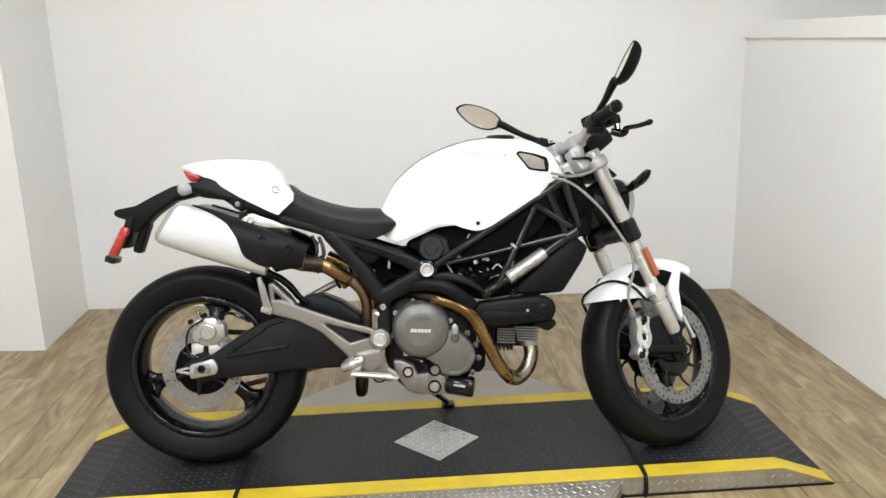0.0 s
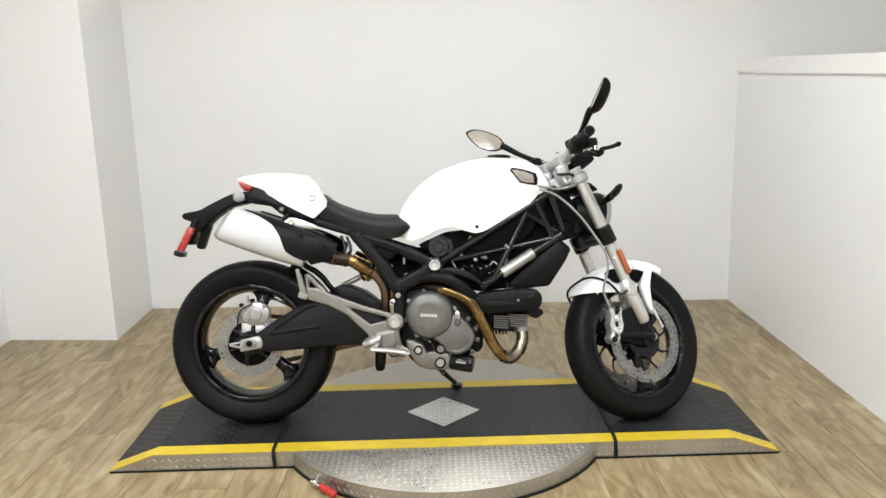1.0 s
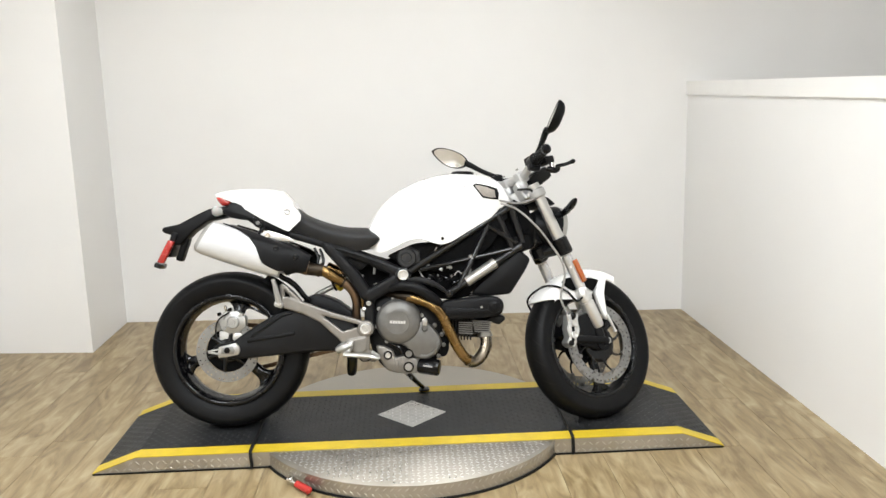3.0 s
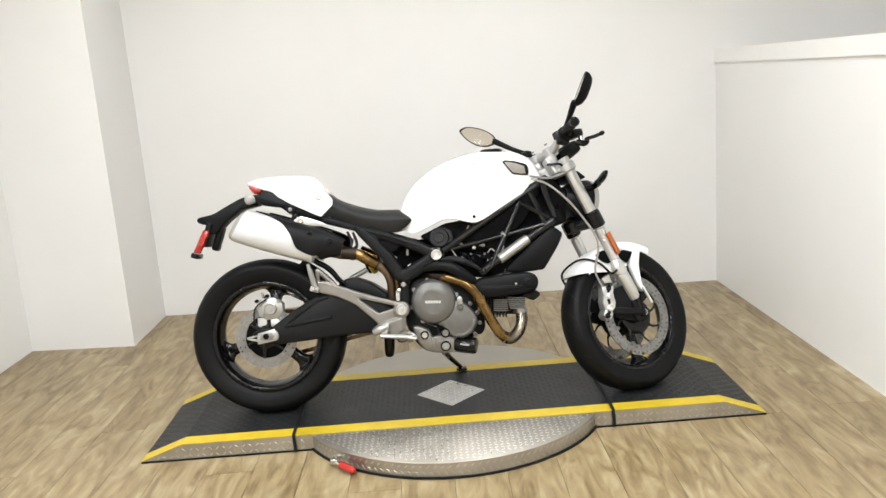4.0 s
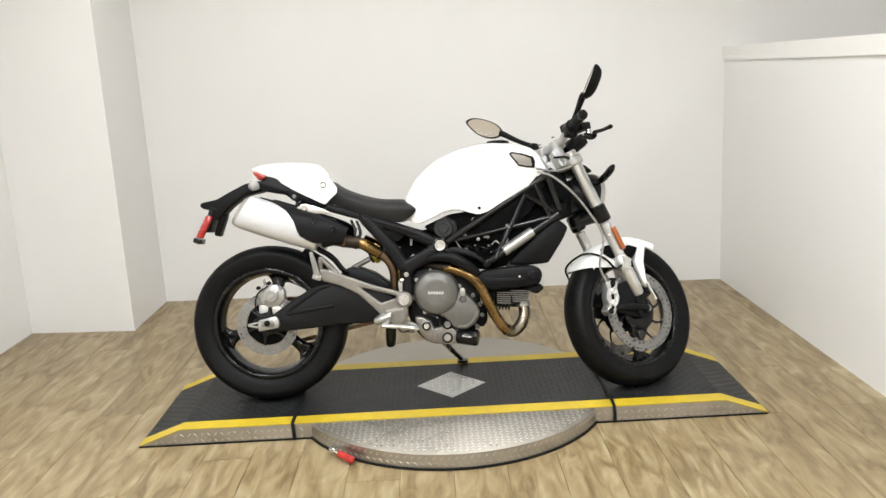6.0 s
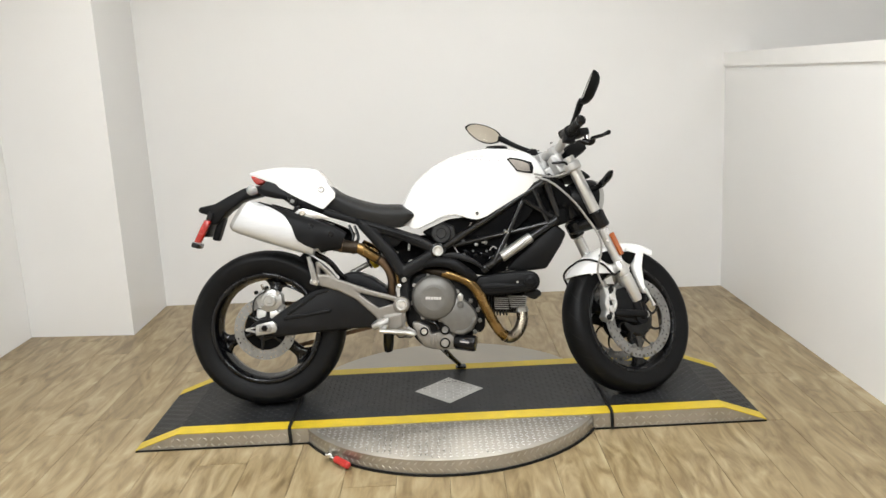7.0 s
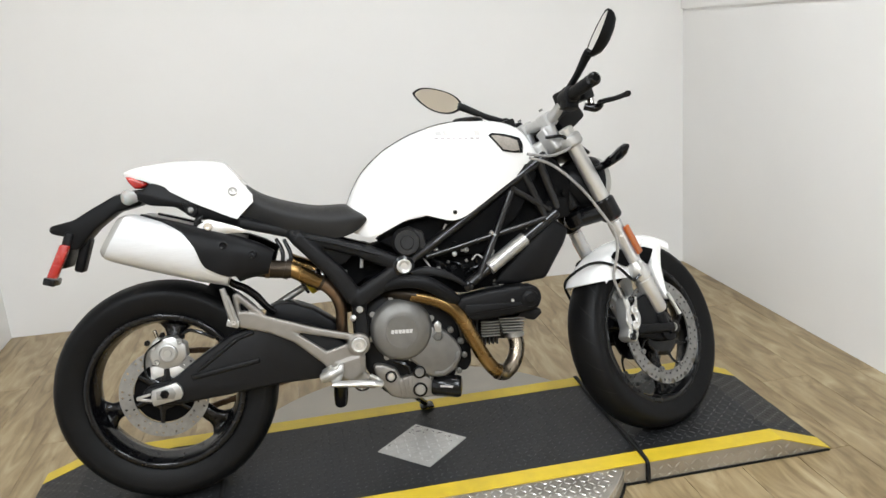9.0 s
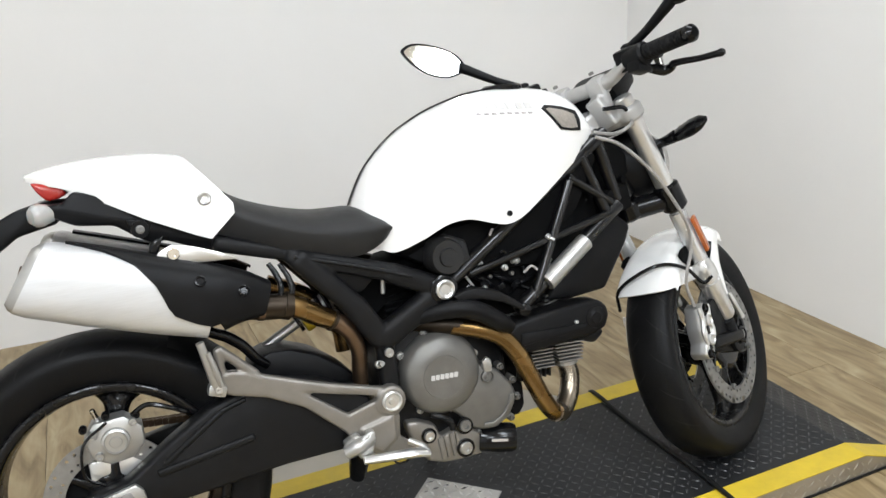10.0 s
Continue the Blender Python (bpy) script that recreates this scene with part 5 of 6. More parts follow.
for s in (1, -1):
    bm = bmesh.new()
    y = s * 0.108
    bar(bm, (-0.455, 0.748), (-0.310, 0.702), 0.030, 0.036, y * 0.88)
    bar(bm, (-0.325, 0.704), (-0.115, 0.628), 0.036, 0.040, y * 0.95)
    bar(bm, (-0.130, 0.632), (-0.025, 0.583), 0.044, 0.044, y)
    bar(bm, (-0.310, 0.696), (-0.205, 0.572), 0.046, 0.044, y)
    bar(bm, (-0.215, 0.584), (-0.168, 0.505), 0.050, 0.044, y)
    bar(bm, (-0.165, 0.500), (-0.022, 0.576), 0.052, 0.046, y)
    bar(bm, (-0.160, 0.520), (-0.160, 0.360), 0.040, 0.036, y * 0.93)
    sub = fused(part("subframe", bm, CASTING, bike, "charcoal cast side frame"), 0.0035)
part("gusset", plate([(-0.290, 0.672), (-0.160, 0.628), (-0.185, 0.605), (-0.225, 0.600)], -0.100, -0.090, 0.003), PLASTIC, sub)
part("inner_panel", plate([(-0.285, 0.690), (-0.090, 0.630), (-0.060, 0.600), (-0.165, 0.530), (-0.215, 0.580)], -0.045, -0.030, 0.003), INNER, sub, "black panel behind the side frame")
part("bolt_ring", lathe((-0.160, -0.124, 0.475), rot90, [(0, 0), (0, 0.0135), (0.004, 0.013), (0.004, 0)], 18), SATIN, sub, "dark washer")
part("side_bolt", bolt(bmesh.new(), -0.160, -0.130, 0.475, 0.0095, 0.006), SILVER, sub)
part("union_nut", lathe((-0.182, -0.112, 0.450), (0.2, -1, 0.3), [(0, 0), (0, 0.009), (0.010, 0.009), (0.012, 0.006), (0.022, 0.006), (0.022, 0)], 6), SILVER, sub, "bright hexagonal union nut")
part("upper_ridge", sweep(bmesh.new(), [(-0.318, -0.124, 0.700), (-0.200, -0.126, 0.662), (-0.090, -0.130, 0.620)], 0.0045, 8), CASTING, sub, "raised casting edge")
for a, b in (((-0.140, -0.075, 0.585), (-0.136, -0.075, 0.618)), ((-0.188, -0.075, 0.576), (-0.184, -0.075, 0.584)), ((-0.118, -0.072, 0.608), (-0.104, -0.072, 0.622))):
    part("fitting", rod(bmesh.new(), a, b, 0.005, 8), SILVER, sub, "small bright fitting")
bm = lathe((-0.025, -0.127, 0.581), rot90, [(0, 0), (0, 0.030), (0.006, 0.030), (0.008, 0.026), (0.008, 0)], 28)
part("pivot_ring", bm, SATIN, sub, "black pivot ring")
bm = lathe((-0.025, -0.135, 0.581), rot90, [(0, 0), (0, 0.0205), (0.006, 0.0205), (0.008, 0.017), (0.006, 0.012), (0.003, 0.010), (0.003, 0)], 28)
part("pivot_bolt", bm, BRIGHT, sub, "large bright pivot bolt")
bm = plate([(0.235, 0.492), (0.250, 0.520), (0.360, 0.618), (0.430, 0.668), (0.475, 0.628), (0.455, 0.585), (0.392, 0.492), (0.300, 0.486)], -0.078, -0.045, 0.012, 3)
plate([(0.235, 0.492), (0.250, 0.520), (0.360, 0.618), (0.430, 0.668), (0.475, 0.628), (0.392, 0.492), (0.300, 0.488)], 0.045, 0.078, 0.012, 3, bm)
add_box(bm, (0.365, 0, 0.545), (0.035, 0.11, 0.10), pose(0, 0, 0, 0, -35, 0), 0.006)
part("cooler_shroud", bm, PLASTIC, bike, "black oil cooler shroud")

# footrest hanger
PEG = Vector((-0.173, -0.150, 0.380))
bm = bmesh.new()
Y = -0.132
for a, b, w in (((-0.490, 0.556), (-0.487, 0.500), 0.016), ((-0.488, 0.556), (-0.426, 0.492), 0.019)):
    bar(bm, a, b, w, 0.018, Y, 0.4)
plate([(-0.512, 0.484), (-0.498, 0.505), (-0.470, 0.512), (-0.419, 0.492), (-0.352, 0.466), (-0.292, 0.443), (-0.178, 0.408), (-0.165, 0.378), (-0.194, 0.393), (-0.342, 0.436), (-0.262, 0.372), (-0.200, 0.388), (-0.165, 0.360),
       (-0.158, 0.345), (-0.163, 0.300), (-0.128, 0.268), (-0.140, 0.250), (-0.185, 0.256), (-0.225, 0.280), (-0.255, 0.305), (-0.275, 0.338), (-0.347, 0.408), (-0.414, 0.444), (-0.481, 0.465)], Y - 0.010, Y + 0.010, 0.004, 2, bm)
plate([(-0.245, 0.338), (-0.170, 0.352), (-0.170, 0.300), (-0.205, 0.276), (-0.240, 0.300)], Y - 0.016, Y + 0.006, 0.006, 2, bm)
add_lathe(bm, (PEG.x, Y + 0.008, PEG.z), rot90, [(0, 0), (0, 0.032), (0.020, 0.031), (0.024, 0.027), (0.024, 0)], 28)
hanger = fused(part("footrest_hanger", bm, HANGER, bike, "silver cast footrest hanger"), 0.0028, 3)
bm = lathe((PEG.x, Y - 0.015, PEG.z), rot90, [(0, 0), (0, 0.021), (0.006, 0.021), (0.008, 0.018), (0.004, 0.014), (0.004, 0.008), (0.007, 0.006), (0.007, 0)], 24)
part("peg_bolt", bm, BRIGHT, hanger)
bm = bmesh.new()
sweep(bm, [(-0.500, Y - 0.012, 0.486), (-0.509, Y - 0.018, 0.524), (-0.519, Y - 0.022, 0.580)], [0.012, 0.009, 0.008], 10, 4)
sweep(bm, [(-0.494, Y - 0.020, 0.490), (-0.501, Y - 0.026, 0.528), (-0.508, Y - 0.028, 0.560)], [0.007, 0.006, 0.005], 8, 4)
add_box(bm, (-0.502, Y - 0.006, 0.482), (0.034, 0.030, 0.022), pose(0, 0, 0, 0, 20, 0), 0.006)
peg = part("pillion_footrest", bm, SILVER, hanger, "folded silver pillion footrest")
part("pin", bolt(bmesh.new(), -0.500, Y - 0.020, 0.484, 0.007, 0.006), BRIGHT, peg)
bm = bmesh.new()
sweep(bm, [(-0.284, Y - 0.026, 0.302), (-0.258, Y - 0.034, 0.312), (-0.225, Y - 0.026, 0.322)], [0.014, 0.015, 0.012], 12, 4)
add_box(bm, (-0.262, Y - 0.014, 0.312), (0.036, 0.030, 0.034), pose(0, 0, 0, 0, -25, 0), 0.007)
add_box(bm, (-0.232, Y - 0.020, 0.316), (0.016, 0.034, 0.040), pose(0, 0, 0, 0, 12, 0), 0.005)
add_box(bm, (-0.246, Y - 0.028, 0.296), (0.030, 0.026, 0.016), pose(0, 0, 0, 0, -10, 0), 0.005)
fused(part("footrest_joint", bm, SILVER, hanger, "cast footrest joint"), 0.0025, 2)
part("return_spring", rod(bmesh.new(), (-0.252, Y - 0.036, 0.322), (-0.236, Y - 0.038, 0.332), 0.005, 8), BRIGHT, hanger)
bm = sweep(bmesh.new(), [(-0.234, -0.085, 0.300), (-0.235, -0.066, 0.262), (-0.238, -0.048, 0.225), (-0.241, -0.036, 0.196), (-0.241, -0.033, 0.188)], [0.016, 0.021, 0.021, 0.018, 0.008], 14, 4)
part("footrest", bm, SATIN, hanger, "black rubber rider footrest")
bm = sweep(bmesh.new(), [(-0.256, Y - 0.052, 0.288), (-0.200, Y - 0.058, 0.284), (-0.150, Y - 0.060, 0.278), (-0.124, Y - 0.058, 0.270)], [0.0075, 0.009, 0.009, 0.0075], 10, 5, 1.5)
sweep(bm, [(-0.150, Y - 0.02, 0.290), (-0.130, Y - 0.04, 0.280), (-0.124, Y - 0.056, 0.272)], 0.007, 8, 4)
part("brake_pedal", bm, BRIGHT, hanger, "polished brake pedal")
part("brake_switch_wire", sweep(bmesh.new(), [(-0.200, Y - 0.040, 0.276), (-0.186, Y - 0.050, 0.262), (-0.165, Y - 0.045, 0.262), (-0.150, Y - 0.020, 0.272)], 0.0025, 6), SATIN, hanger, "thin black wire")
# hanger on the far side
bm = bmesh.new()
bar(bm, (-0.230, 0.330), (-0.135, 0.300), 0.050, 0.018, 0.150, 0.4)
rod(bm, (-0.230, 0.145, 0.300), (-0.230, 0.28, 0.300), 0.014)
part("footrest_hanger", bm, SILVER, bike, "silver cast footrest hanger")
# side stand
bm = sweep(bmesh.new(), [(-0.060, 0.060, 0.225), (-0.028, 0.110, 0.172), (0.005, 0.210, 0.118), (0.034, 0.296, 0.076)], [0.013, 0.0125, 0.0105, 0.0095], 12, 4)
add_box(bm, (-0.066, 0.055, 0.228), (0.05, 0.04, 0.05), None, 0.006)
stand = part("side_stand", bm, SATIN, bike, "black side stand resting on the deck")
part("stand_foot", plate([(0.016, 0.0), (0.026, 0.006), (0.056, 0.007), (0.064, 0.001), (0.056, -0.002), (0.024, -0.003)], -0.020, 0.020, 0.002), SATIN, stand, "flat black foot").matrix_basis = pose(0, 0.305, 0.0635, 11, 0, 0)
part("stand_spring", rod(bmesh.new(), (-0.030, 0.060, 0.178), (-0.012, 0.130, 0.140), 0.0055, 10), STEEL, stand, "steel return spring")
part("stop_lug", plate([(-0.034, 0.188), (-0.016, 0.186), (-0.010, 0.160), (-0.016, 0.150), (-0.024, 0.164)], 0.070, 0.084, 0.002), SATIN, stand)

# ---- front end, turned to the left lock ----
AX = Vector((-math.sin(RAKE), 0, math.cos(RAKE)))
FWD = Vector((math.cos(RAKE), 0, math.sin(RAKE)))


def fork(s, along, ahead=0.0, y=0.088):
    """A place by the fork: metres up the steering axis from the ground, ahead of it, and out to side s."""
    return HEAD + AX * along + FWD * ahead + Vector((0, s * y, 0))


front = wheel("front_wheel", AXLE_F, 0.216, 0.045, 40, ROLLING, "gloss black three-spoke cast front wheel")
tyre(AXLE_F, 0.287, 0.059, 0.210, ROLLING, front)
grooves(AXLE_F, 0.287, 0.059, 0.210, ROLLING, front)
for s in (-1, 1):
    perforated_disc(AXLE_F, s * 0.072 + 0.0025, 0.118, 0.158, 0.005, ROLLING, front, "drilled steel front brake disc", 48)
    bm = bmesh.new()
    for k in range(8):
        a = math.pi * k / 4 + 0.2
        b = a + 0.22
        sweep(bm, [AXLE_F + Vector((0.035 * math.cos(a), s * 0.066, 0.035 * math.sin(a))), AXLE_F + Vector((0.085 * math.cos(a), s * 0.070, 0.085 * math.sin(a))),
                   AXLE_F + Vector((0.122 * math.cos(b), s * 0.071, 0.122 * math.sin(b)))], [0.009, 0.0065, 0.005], 8, 3, 0.4)
    add_lathe(bm, AXLE_F + Vector((0, s * 0.060, 0)), (0, s, 0), [(0, 0), (0, 0.074), (0.006, 0.074), (0.012, 0.060), (0.014, 0.02), (0.014, 0)], 32)
    fused(part("disc_carrier", bm, SATIN, front, "black disc carrier", 40, ROLLING), 0.003, 2)
    for k in range(8):
        b = math.pi * k / 4 + 0.42
        bm = lathe(AXLE_F + Vector((0.118 * math.cos(b), s * 0.068, 0.118 * math.sin(b))), (0, s, 0), [(0, 0), (0, 0.008), (0.012, 0.008), (0.012, 0.004), (0.008, 0.004), (0.008, 0)], 12)
        part("disc_bobbin", bm, STEEL, front, "", 40, ROLLING)
    # fork leg: upper tube, slider tube and axle lug
    bm = rod(bmesh.new(), fork(s, 0.660, 0.050), fork(s, 0.972, 0.050), 0.0225, 24, 0.15)
    leg = part("fork_leg", bm, BRIGHT, bike, "bright silver upside-down fork leg", 40, STEER)
    bm = rod(bmesh.new(), fork(s, 0.36, 0.040), fork(s, 0.66, 0.046), 0.0205, 22, 0.1)
    part("fork_slider", bm, SLIDER, leg, "polished fork tube", 40, STEER)
    ribs = [(0, 0), (0, 0.020), (0.008, 0.0245), (0.108, 0.0275), (0.111, 0.0245), (0.117, 0.0245), (0.119, 0.029), (0.146, 0.0295), (0.158, 0.026), (0.172, 0.0205), (0.172, 0)]
    bm = lathe(fork(s, 0.350, 0.039), AX, ribs, 26)
    part("fork_foot", bm, BRIGHT, leg, "bright ribbed fork foot", 40, STEER)
    bm = bmesh.new()
    add_lathe(bm, AXLE_F + Vector((0, s * 0.070, 0)), (0, s, 0), [(0, 0), (0, 0.030), (0.034, 0.028), (0.036, 0.020), (0.036, 0.012), (0.028, 0.011), (0.028, 0)], 24)
    rod(bm, AXLE_F + Vector((0, s * 0.088, 0)), fork(s, 0.350, 0.030), 0.020, 14, 0.3)
    plate([(0.585, 0.372), (0.660, 0.395), (0.715, 0.345), (0.752, 0.275), (0.735, 0.250), (0.690, 0.248), (0.600, 0.270)], min(s * 0.078, s * 0.094), max(s * 0.078, s * 0.094), 0.006, 2, bm)
    bar(bm, (0.590, 0.292), (0.730, 0.282), 0.030, 0.022, s * 0.100, 0.45)
    lug = part("axle_lug", bm, PLASTIC, leg, "black axle lug", 40, STEER)
    bm = lathe((0.734, s * 0.100, 0.281), (0, s, 0), [(-0.02, 0), (-0.02, 0.021), (0.006, 0.021), (0.008, 0.018), (0.008, 0.0145), (0.004, 0.014), (0.004, 0)], 24)
    part("axle_end", bm, SATIN, lug, "round black axle end", 40, STEER)
    bm = lathe((0.734, s * 0.1035, 0.281), (0, s, 0), [(0, 0), (0, 0.0125), (0.002, 0.0125), (0.002, 0.0085), (0.0005, 0.008), (0.0005, 0)], 24)
    part("axle_ring", bm, SILVER, lug, "thin bright ring", 40, STEER)
    bm = rod(bmesh.new(), fork(s, 0.665, 0.050), fork(s, 0.735, 0.050), 0.031, 22, 0.2)
    part("lower_clamp", bm, SATIN, leg, "black lower fork clamp", 40, STEER)
    # caliper behind the leg
    cc = Vector((0.576, s * 0.080, 0.326))
    bm = plate([(cc.x - 0.024, cc.z - 0.062), (cc.x - 0.036, cc.z - 0.046), (cc.x - 0.022, cc.z - 0.024), (cc.x - 0.026, cc.z + 0.008), (cc.x - 0.020, cc.z + 0.034), (cc.x - 0.016, cc.z + 0.060), (cc.x + 0.004, cc.z + 0.070), (cc.x + 0.022, cc.z + 0.052),
                (cc.x + 0.026, cc.z + 0.022), (cc.x + 0.018, cc.z + 0.004), (cc.x + 0.022, cc.z - 0.020), (cc.x + 0.010, cc.z - 0.046), (cc.x - 0.004, cc.z - 0.066)], s * 0.058, s * 0.104, 0.005, 2)
    cal = part("front_caliper", bm, BRIGHT, bike, "silver four-piston brake caliper", 40, STEER)
    for dx, dz, r in ((0.004, 0.026, 0.014), (-0.002, -0.020, 0.014), (0.002, 0.056, 0.011), (-0.020, -0.050, 0.011)):
        bm = lathe((cc.x + dx, s * 0.104, cc.z + dz), (0, s, 0), [(0, 0), (0, r), (0.005, r), (0.007, r * 0.75), (0.004, r * 0.55), (0.004, 0)], 16)
        part("caliper_cap", bm, BRIGHT if r > 0.012 else SATIN, cal, "", 40, STEER)
    # black pieces on the face stand in for the shade inside slots
    for dz, h in ((0.040, 0.018), (0.004, 0.020), (-0.036, 0.014)):
        part("caliper_slot_shade", box((cc.x - 0.004 + dz * 0.12, s * 0.1035, cc.z + dz), (0.013, 0.003, h), pose(0, 0, 0, 0, -8, 0), 0.001), SATIN, cal, "dark piece standing in for a shaded slot", 40, STEER)
    for side in (-1, 1):
        wave = [(cc.x + side * (0.019 + 0.004 * math.cos(k * math.pi / 2)) - 0.004 + 0.10 * (0.062 - 0.015 * k) * 0.3, s * 0.104, cc.z + 0.062 - 0.0150 * k) for k in range(7)]
        part("caliper_rail", sweep(bmesh.new(), wave, [0.004] + [0.0062] * 5 + [0.004], 8, 3), BRIGHT, cal, "wavy bright rail of the caliper", 40, STEER)
    part("caliper_bridge", box((cc.x + 0.036, s * 0.082, cc.z + 0.005), (0.05, 0.022, 0.05), pose(0, 0, 0, 0, 20, 0), 0.007), SATIN, cal, "", 40, STEER)
# reflector on the leg
bm = box((0, 0, 0), (0.022, 0.010, 0.094), None, 0.003)
part("fork_reflector", bm, AMBER, bike, "amber rectangular fork reflector", 40, STEER @ Matrix.Translation(fork(-1, 0.586, 0.054, 0.115)) @ pose(0, 0, 0, 0, -24, 0) @ pose(0, 0, 0, 0, 0, 12))
bm = box((0, 0, 0), (0.022, 0.010, 0.094), None, 0.003)
part("fork_reflector", bm, AMBER, bike, "amber rectangular fork reflector", 40, STEER @ Matrix.Translation(fork(1, 0.586, 0.054, 0.115)) @ pose(0, 0, 0, 0, -24, 0) @ pose(0, 0, 0, 0, 0, -12))
# front mudguard: a crowned arch with deep side skirts behind the fork
def guard_row(a):
    """Half width and lower edge of the mudguard at an angle round the wheel."""
    t = min(1, max(0, (math.degrees(a) - 66) / 70))
    half = 0.060 + 0.020 * t
    crown = 0.279 + 0.264 * math.sin(a)
    skirt = min(1, max(0, (math.degrees(a) - 84) / 12))
    return half, crown + (min(0.451, crown - 0.006) - crown) * skirt


bm = bmesh.new()
rows = []
for i in range(27):
    right, left = [], []
    for k in range(9):
        q = k / 8
        rr = 0.300 - 0.036 * q ** 2.6
        # each line round the wheel ends at the level rear edge
        a = radians(66) + (math.pi - math.asin(0.170 / rr) - radians(66)) * i / 26
        half, low = guard_row(a)
        x, y, z = 0.718 + rr * math.cos(a), half * math.sin(q * math.pi / 2), 0.279 + rr * math.sin(a)
        right.append((x, -y, z))
        left.append((x, y, z))
    for f in (0.5, 1.0):
        x, y, z = right[8]
        e = (x, y - 0.003 * f, z + (low - 0.002 - z) * f)
        right.append(e)
        left.append((e[0], -e[1], e[2]))
    rows.append([bm.verts.new(p) for p in list(reversed(right)) + left[1:]])
for p, q in zip(rows, rows[1:]):
    for k in range(len(p) - 1):
        bm.faces.new((p[k], p[k + 1], q[k + 1], q[k]))
bmesh.ops.recalc_face_normals(bm, faces=bm.faces)
bmesh.ops.solidify(bm, geom=bm.faces[:], thickness=0.004)
guard = part("front_mudguard", bm, WHITE, bike, "glossy white front mudguard", 50, STEER)
for s in (-1, 1):
    y0, y1 = sorted((s * 0.056, s * 0.080))
    bm = plate([(0.690, 0.548), (0.712, 0.560), (0.742, 0.560), (0.780, 0.541), (0.768, 0.510), (0.758, 0.470), (0.760, 0.398), (0.770, 0.372), (0.762, 0.364), (0.750, 0.376), (0.736, 0.404), (0.724, 0.440), (0.716, 0.474), (0.728, 0.510), (0.716, 0.530), (0.690, 0.532)], y0, y1, 0.005, 2)
    part("side_blade", bm, WHITE, guard, "white mudguard side blade", 40, STEER)
    part("stay", sweep(bmesh.new(), [(0.758, s * 0.082, 0.385), (0.766, s * 0.086, 0.360), (0.778, s * 0.089, 0.330), (0.784, s * 0.089, 0.316)], [0.006, 0.0065, 0.006, 0.008], 10, 4), BRIGHT, guard, "thin bright stay", 40, STEER)
    # black plates paint the shaded openings before and behind the fork leg
    yo = s * (guard_row(radians(112))[0] + 0.0075)
    bm = plate([(0.556, 0.516), (0.570, 0.529), (0.593, 0.535), (0.616, 0.535), (0.632, 0.515), (0.630, 0.486), (0.606, 0.482), (0.588, 0.489), (0.570, 0.501)], yo - 0.0015, yo + 0.0015, 0.001)
    plate([(0.660, 0.530), (0.695, 0.535), (0.734, 0.525), (0.721, 0.504), (0.700, 0.480), (0.672, 0.495)], yo - 0.0015, yo + 0.0015, 0.001, 2, bm)
    part("opening_shade_plate", bm, INNER, guard, "dark plate painting the shaded opening by the fork", 40, STEER)
# yokes, bars and controls
C = Vector((0.434, 0, 0.943))
bm = bmesh.new()
for s in (-1, 1):
    rod(bm, fork(s, 0.912, 0.050), fork(s, 0.950, 0.050), 0.033, 22, 0.2)
    rod(bm, fork(s, 0.930, 0.050, 0.088), fork(0, 0.935, 0.005, 0), 0.024, 14, 0.3)
    rod(bm, fork(s, 0.940, 0.020, 0.052), fork(s, 1.005, 0.030, 0.052), 0.022, 18, 0.2)
rod(bm, fork(0, 0.930, 0), fork(0, 0.972, 0), 0.032, 22, 0.2)
tilt = frame_along(AX)
add_box(bm, fork(0, 0.930, 0.028, 0), (0.062, 0.170, 0.024), tilt @ pose(0, 0, 0), 0.008)
for s in (-1, 1):
    add_box(bm, fork(s, 0.962, 0.014, 0.052), (0.044, 0.040, 0.078), tilt @ pose(0, 0, 0, 0, -14, 0), 0.008)
yoke = fused(part("top_yoke", bm, ALLOY, bike, "silver top yoke with bar risers", 40, STEER), 0.003, 2)
for s in (-1, 1):
    bm = box(C + Vector((0, s * 0.052, 0)), (0.050, 0.040, 0.046), pose(0, 0, 0, 0, -24, 0), 0.010)
    part("bar_clamp", bm, ALLOY, yoke, "", 40, STEER)
    for dx in (-0.017, 0.017):
        bm = lathe(C + Vector((dx * 0.91, s * 0.052, 0.022 - dx * 0.41)), AX, [(0, 0), (0, 0.006), (0.006, 0.006), (0.006, 0.003), (0.003, 0.003), (0.003, 0)], 10)
        part("clamp_bolt", bm, STEEL, yoke, "", 40, STEER)
bm = rod(bmesh.new(), fork(0, 0.690, 0.0), fork(0, 0.735, 0.0), 0.034, 20, 0.2)
for s in (-1, 1):
    rod(bm, fork(0, 0.71, 0.0), fork(s, 0.695, 0.050), 0.026, 12, 0.2)
part("bottom_yoke", bm, SATIN, bike, "black bottom yoke", 40, STEER)
bm = sweep(bmesh.new(), [C + Vector((-0.022, -0.220, 0.028)), C + Vector((-0.010, -0.145, 0.026)), C + Vector((0.000, -0.080, 0.004)), C, C + Vector((0.000, 0.080, 0.004)), C + Vector((-0.010, 0.145, 0.026)), C + Vector((-0.022, 0.220, 0.028))], [0.0115, 0.0135, 0.0165, 0.0170, 0.0165, 0.0135, 0.0115], 16, 5, side=(1, 0, 0.2))
bars = part("handlebar", bm, ALLOY, bike, "silver aluminium handlebar", 40, STEER)
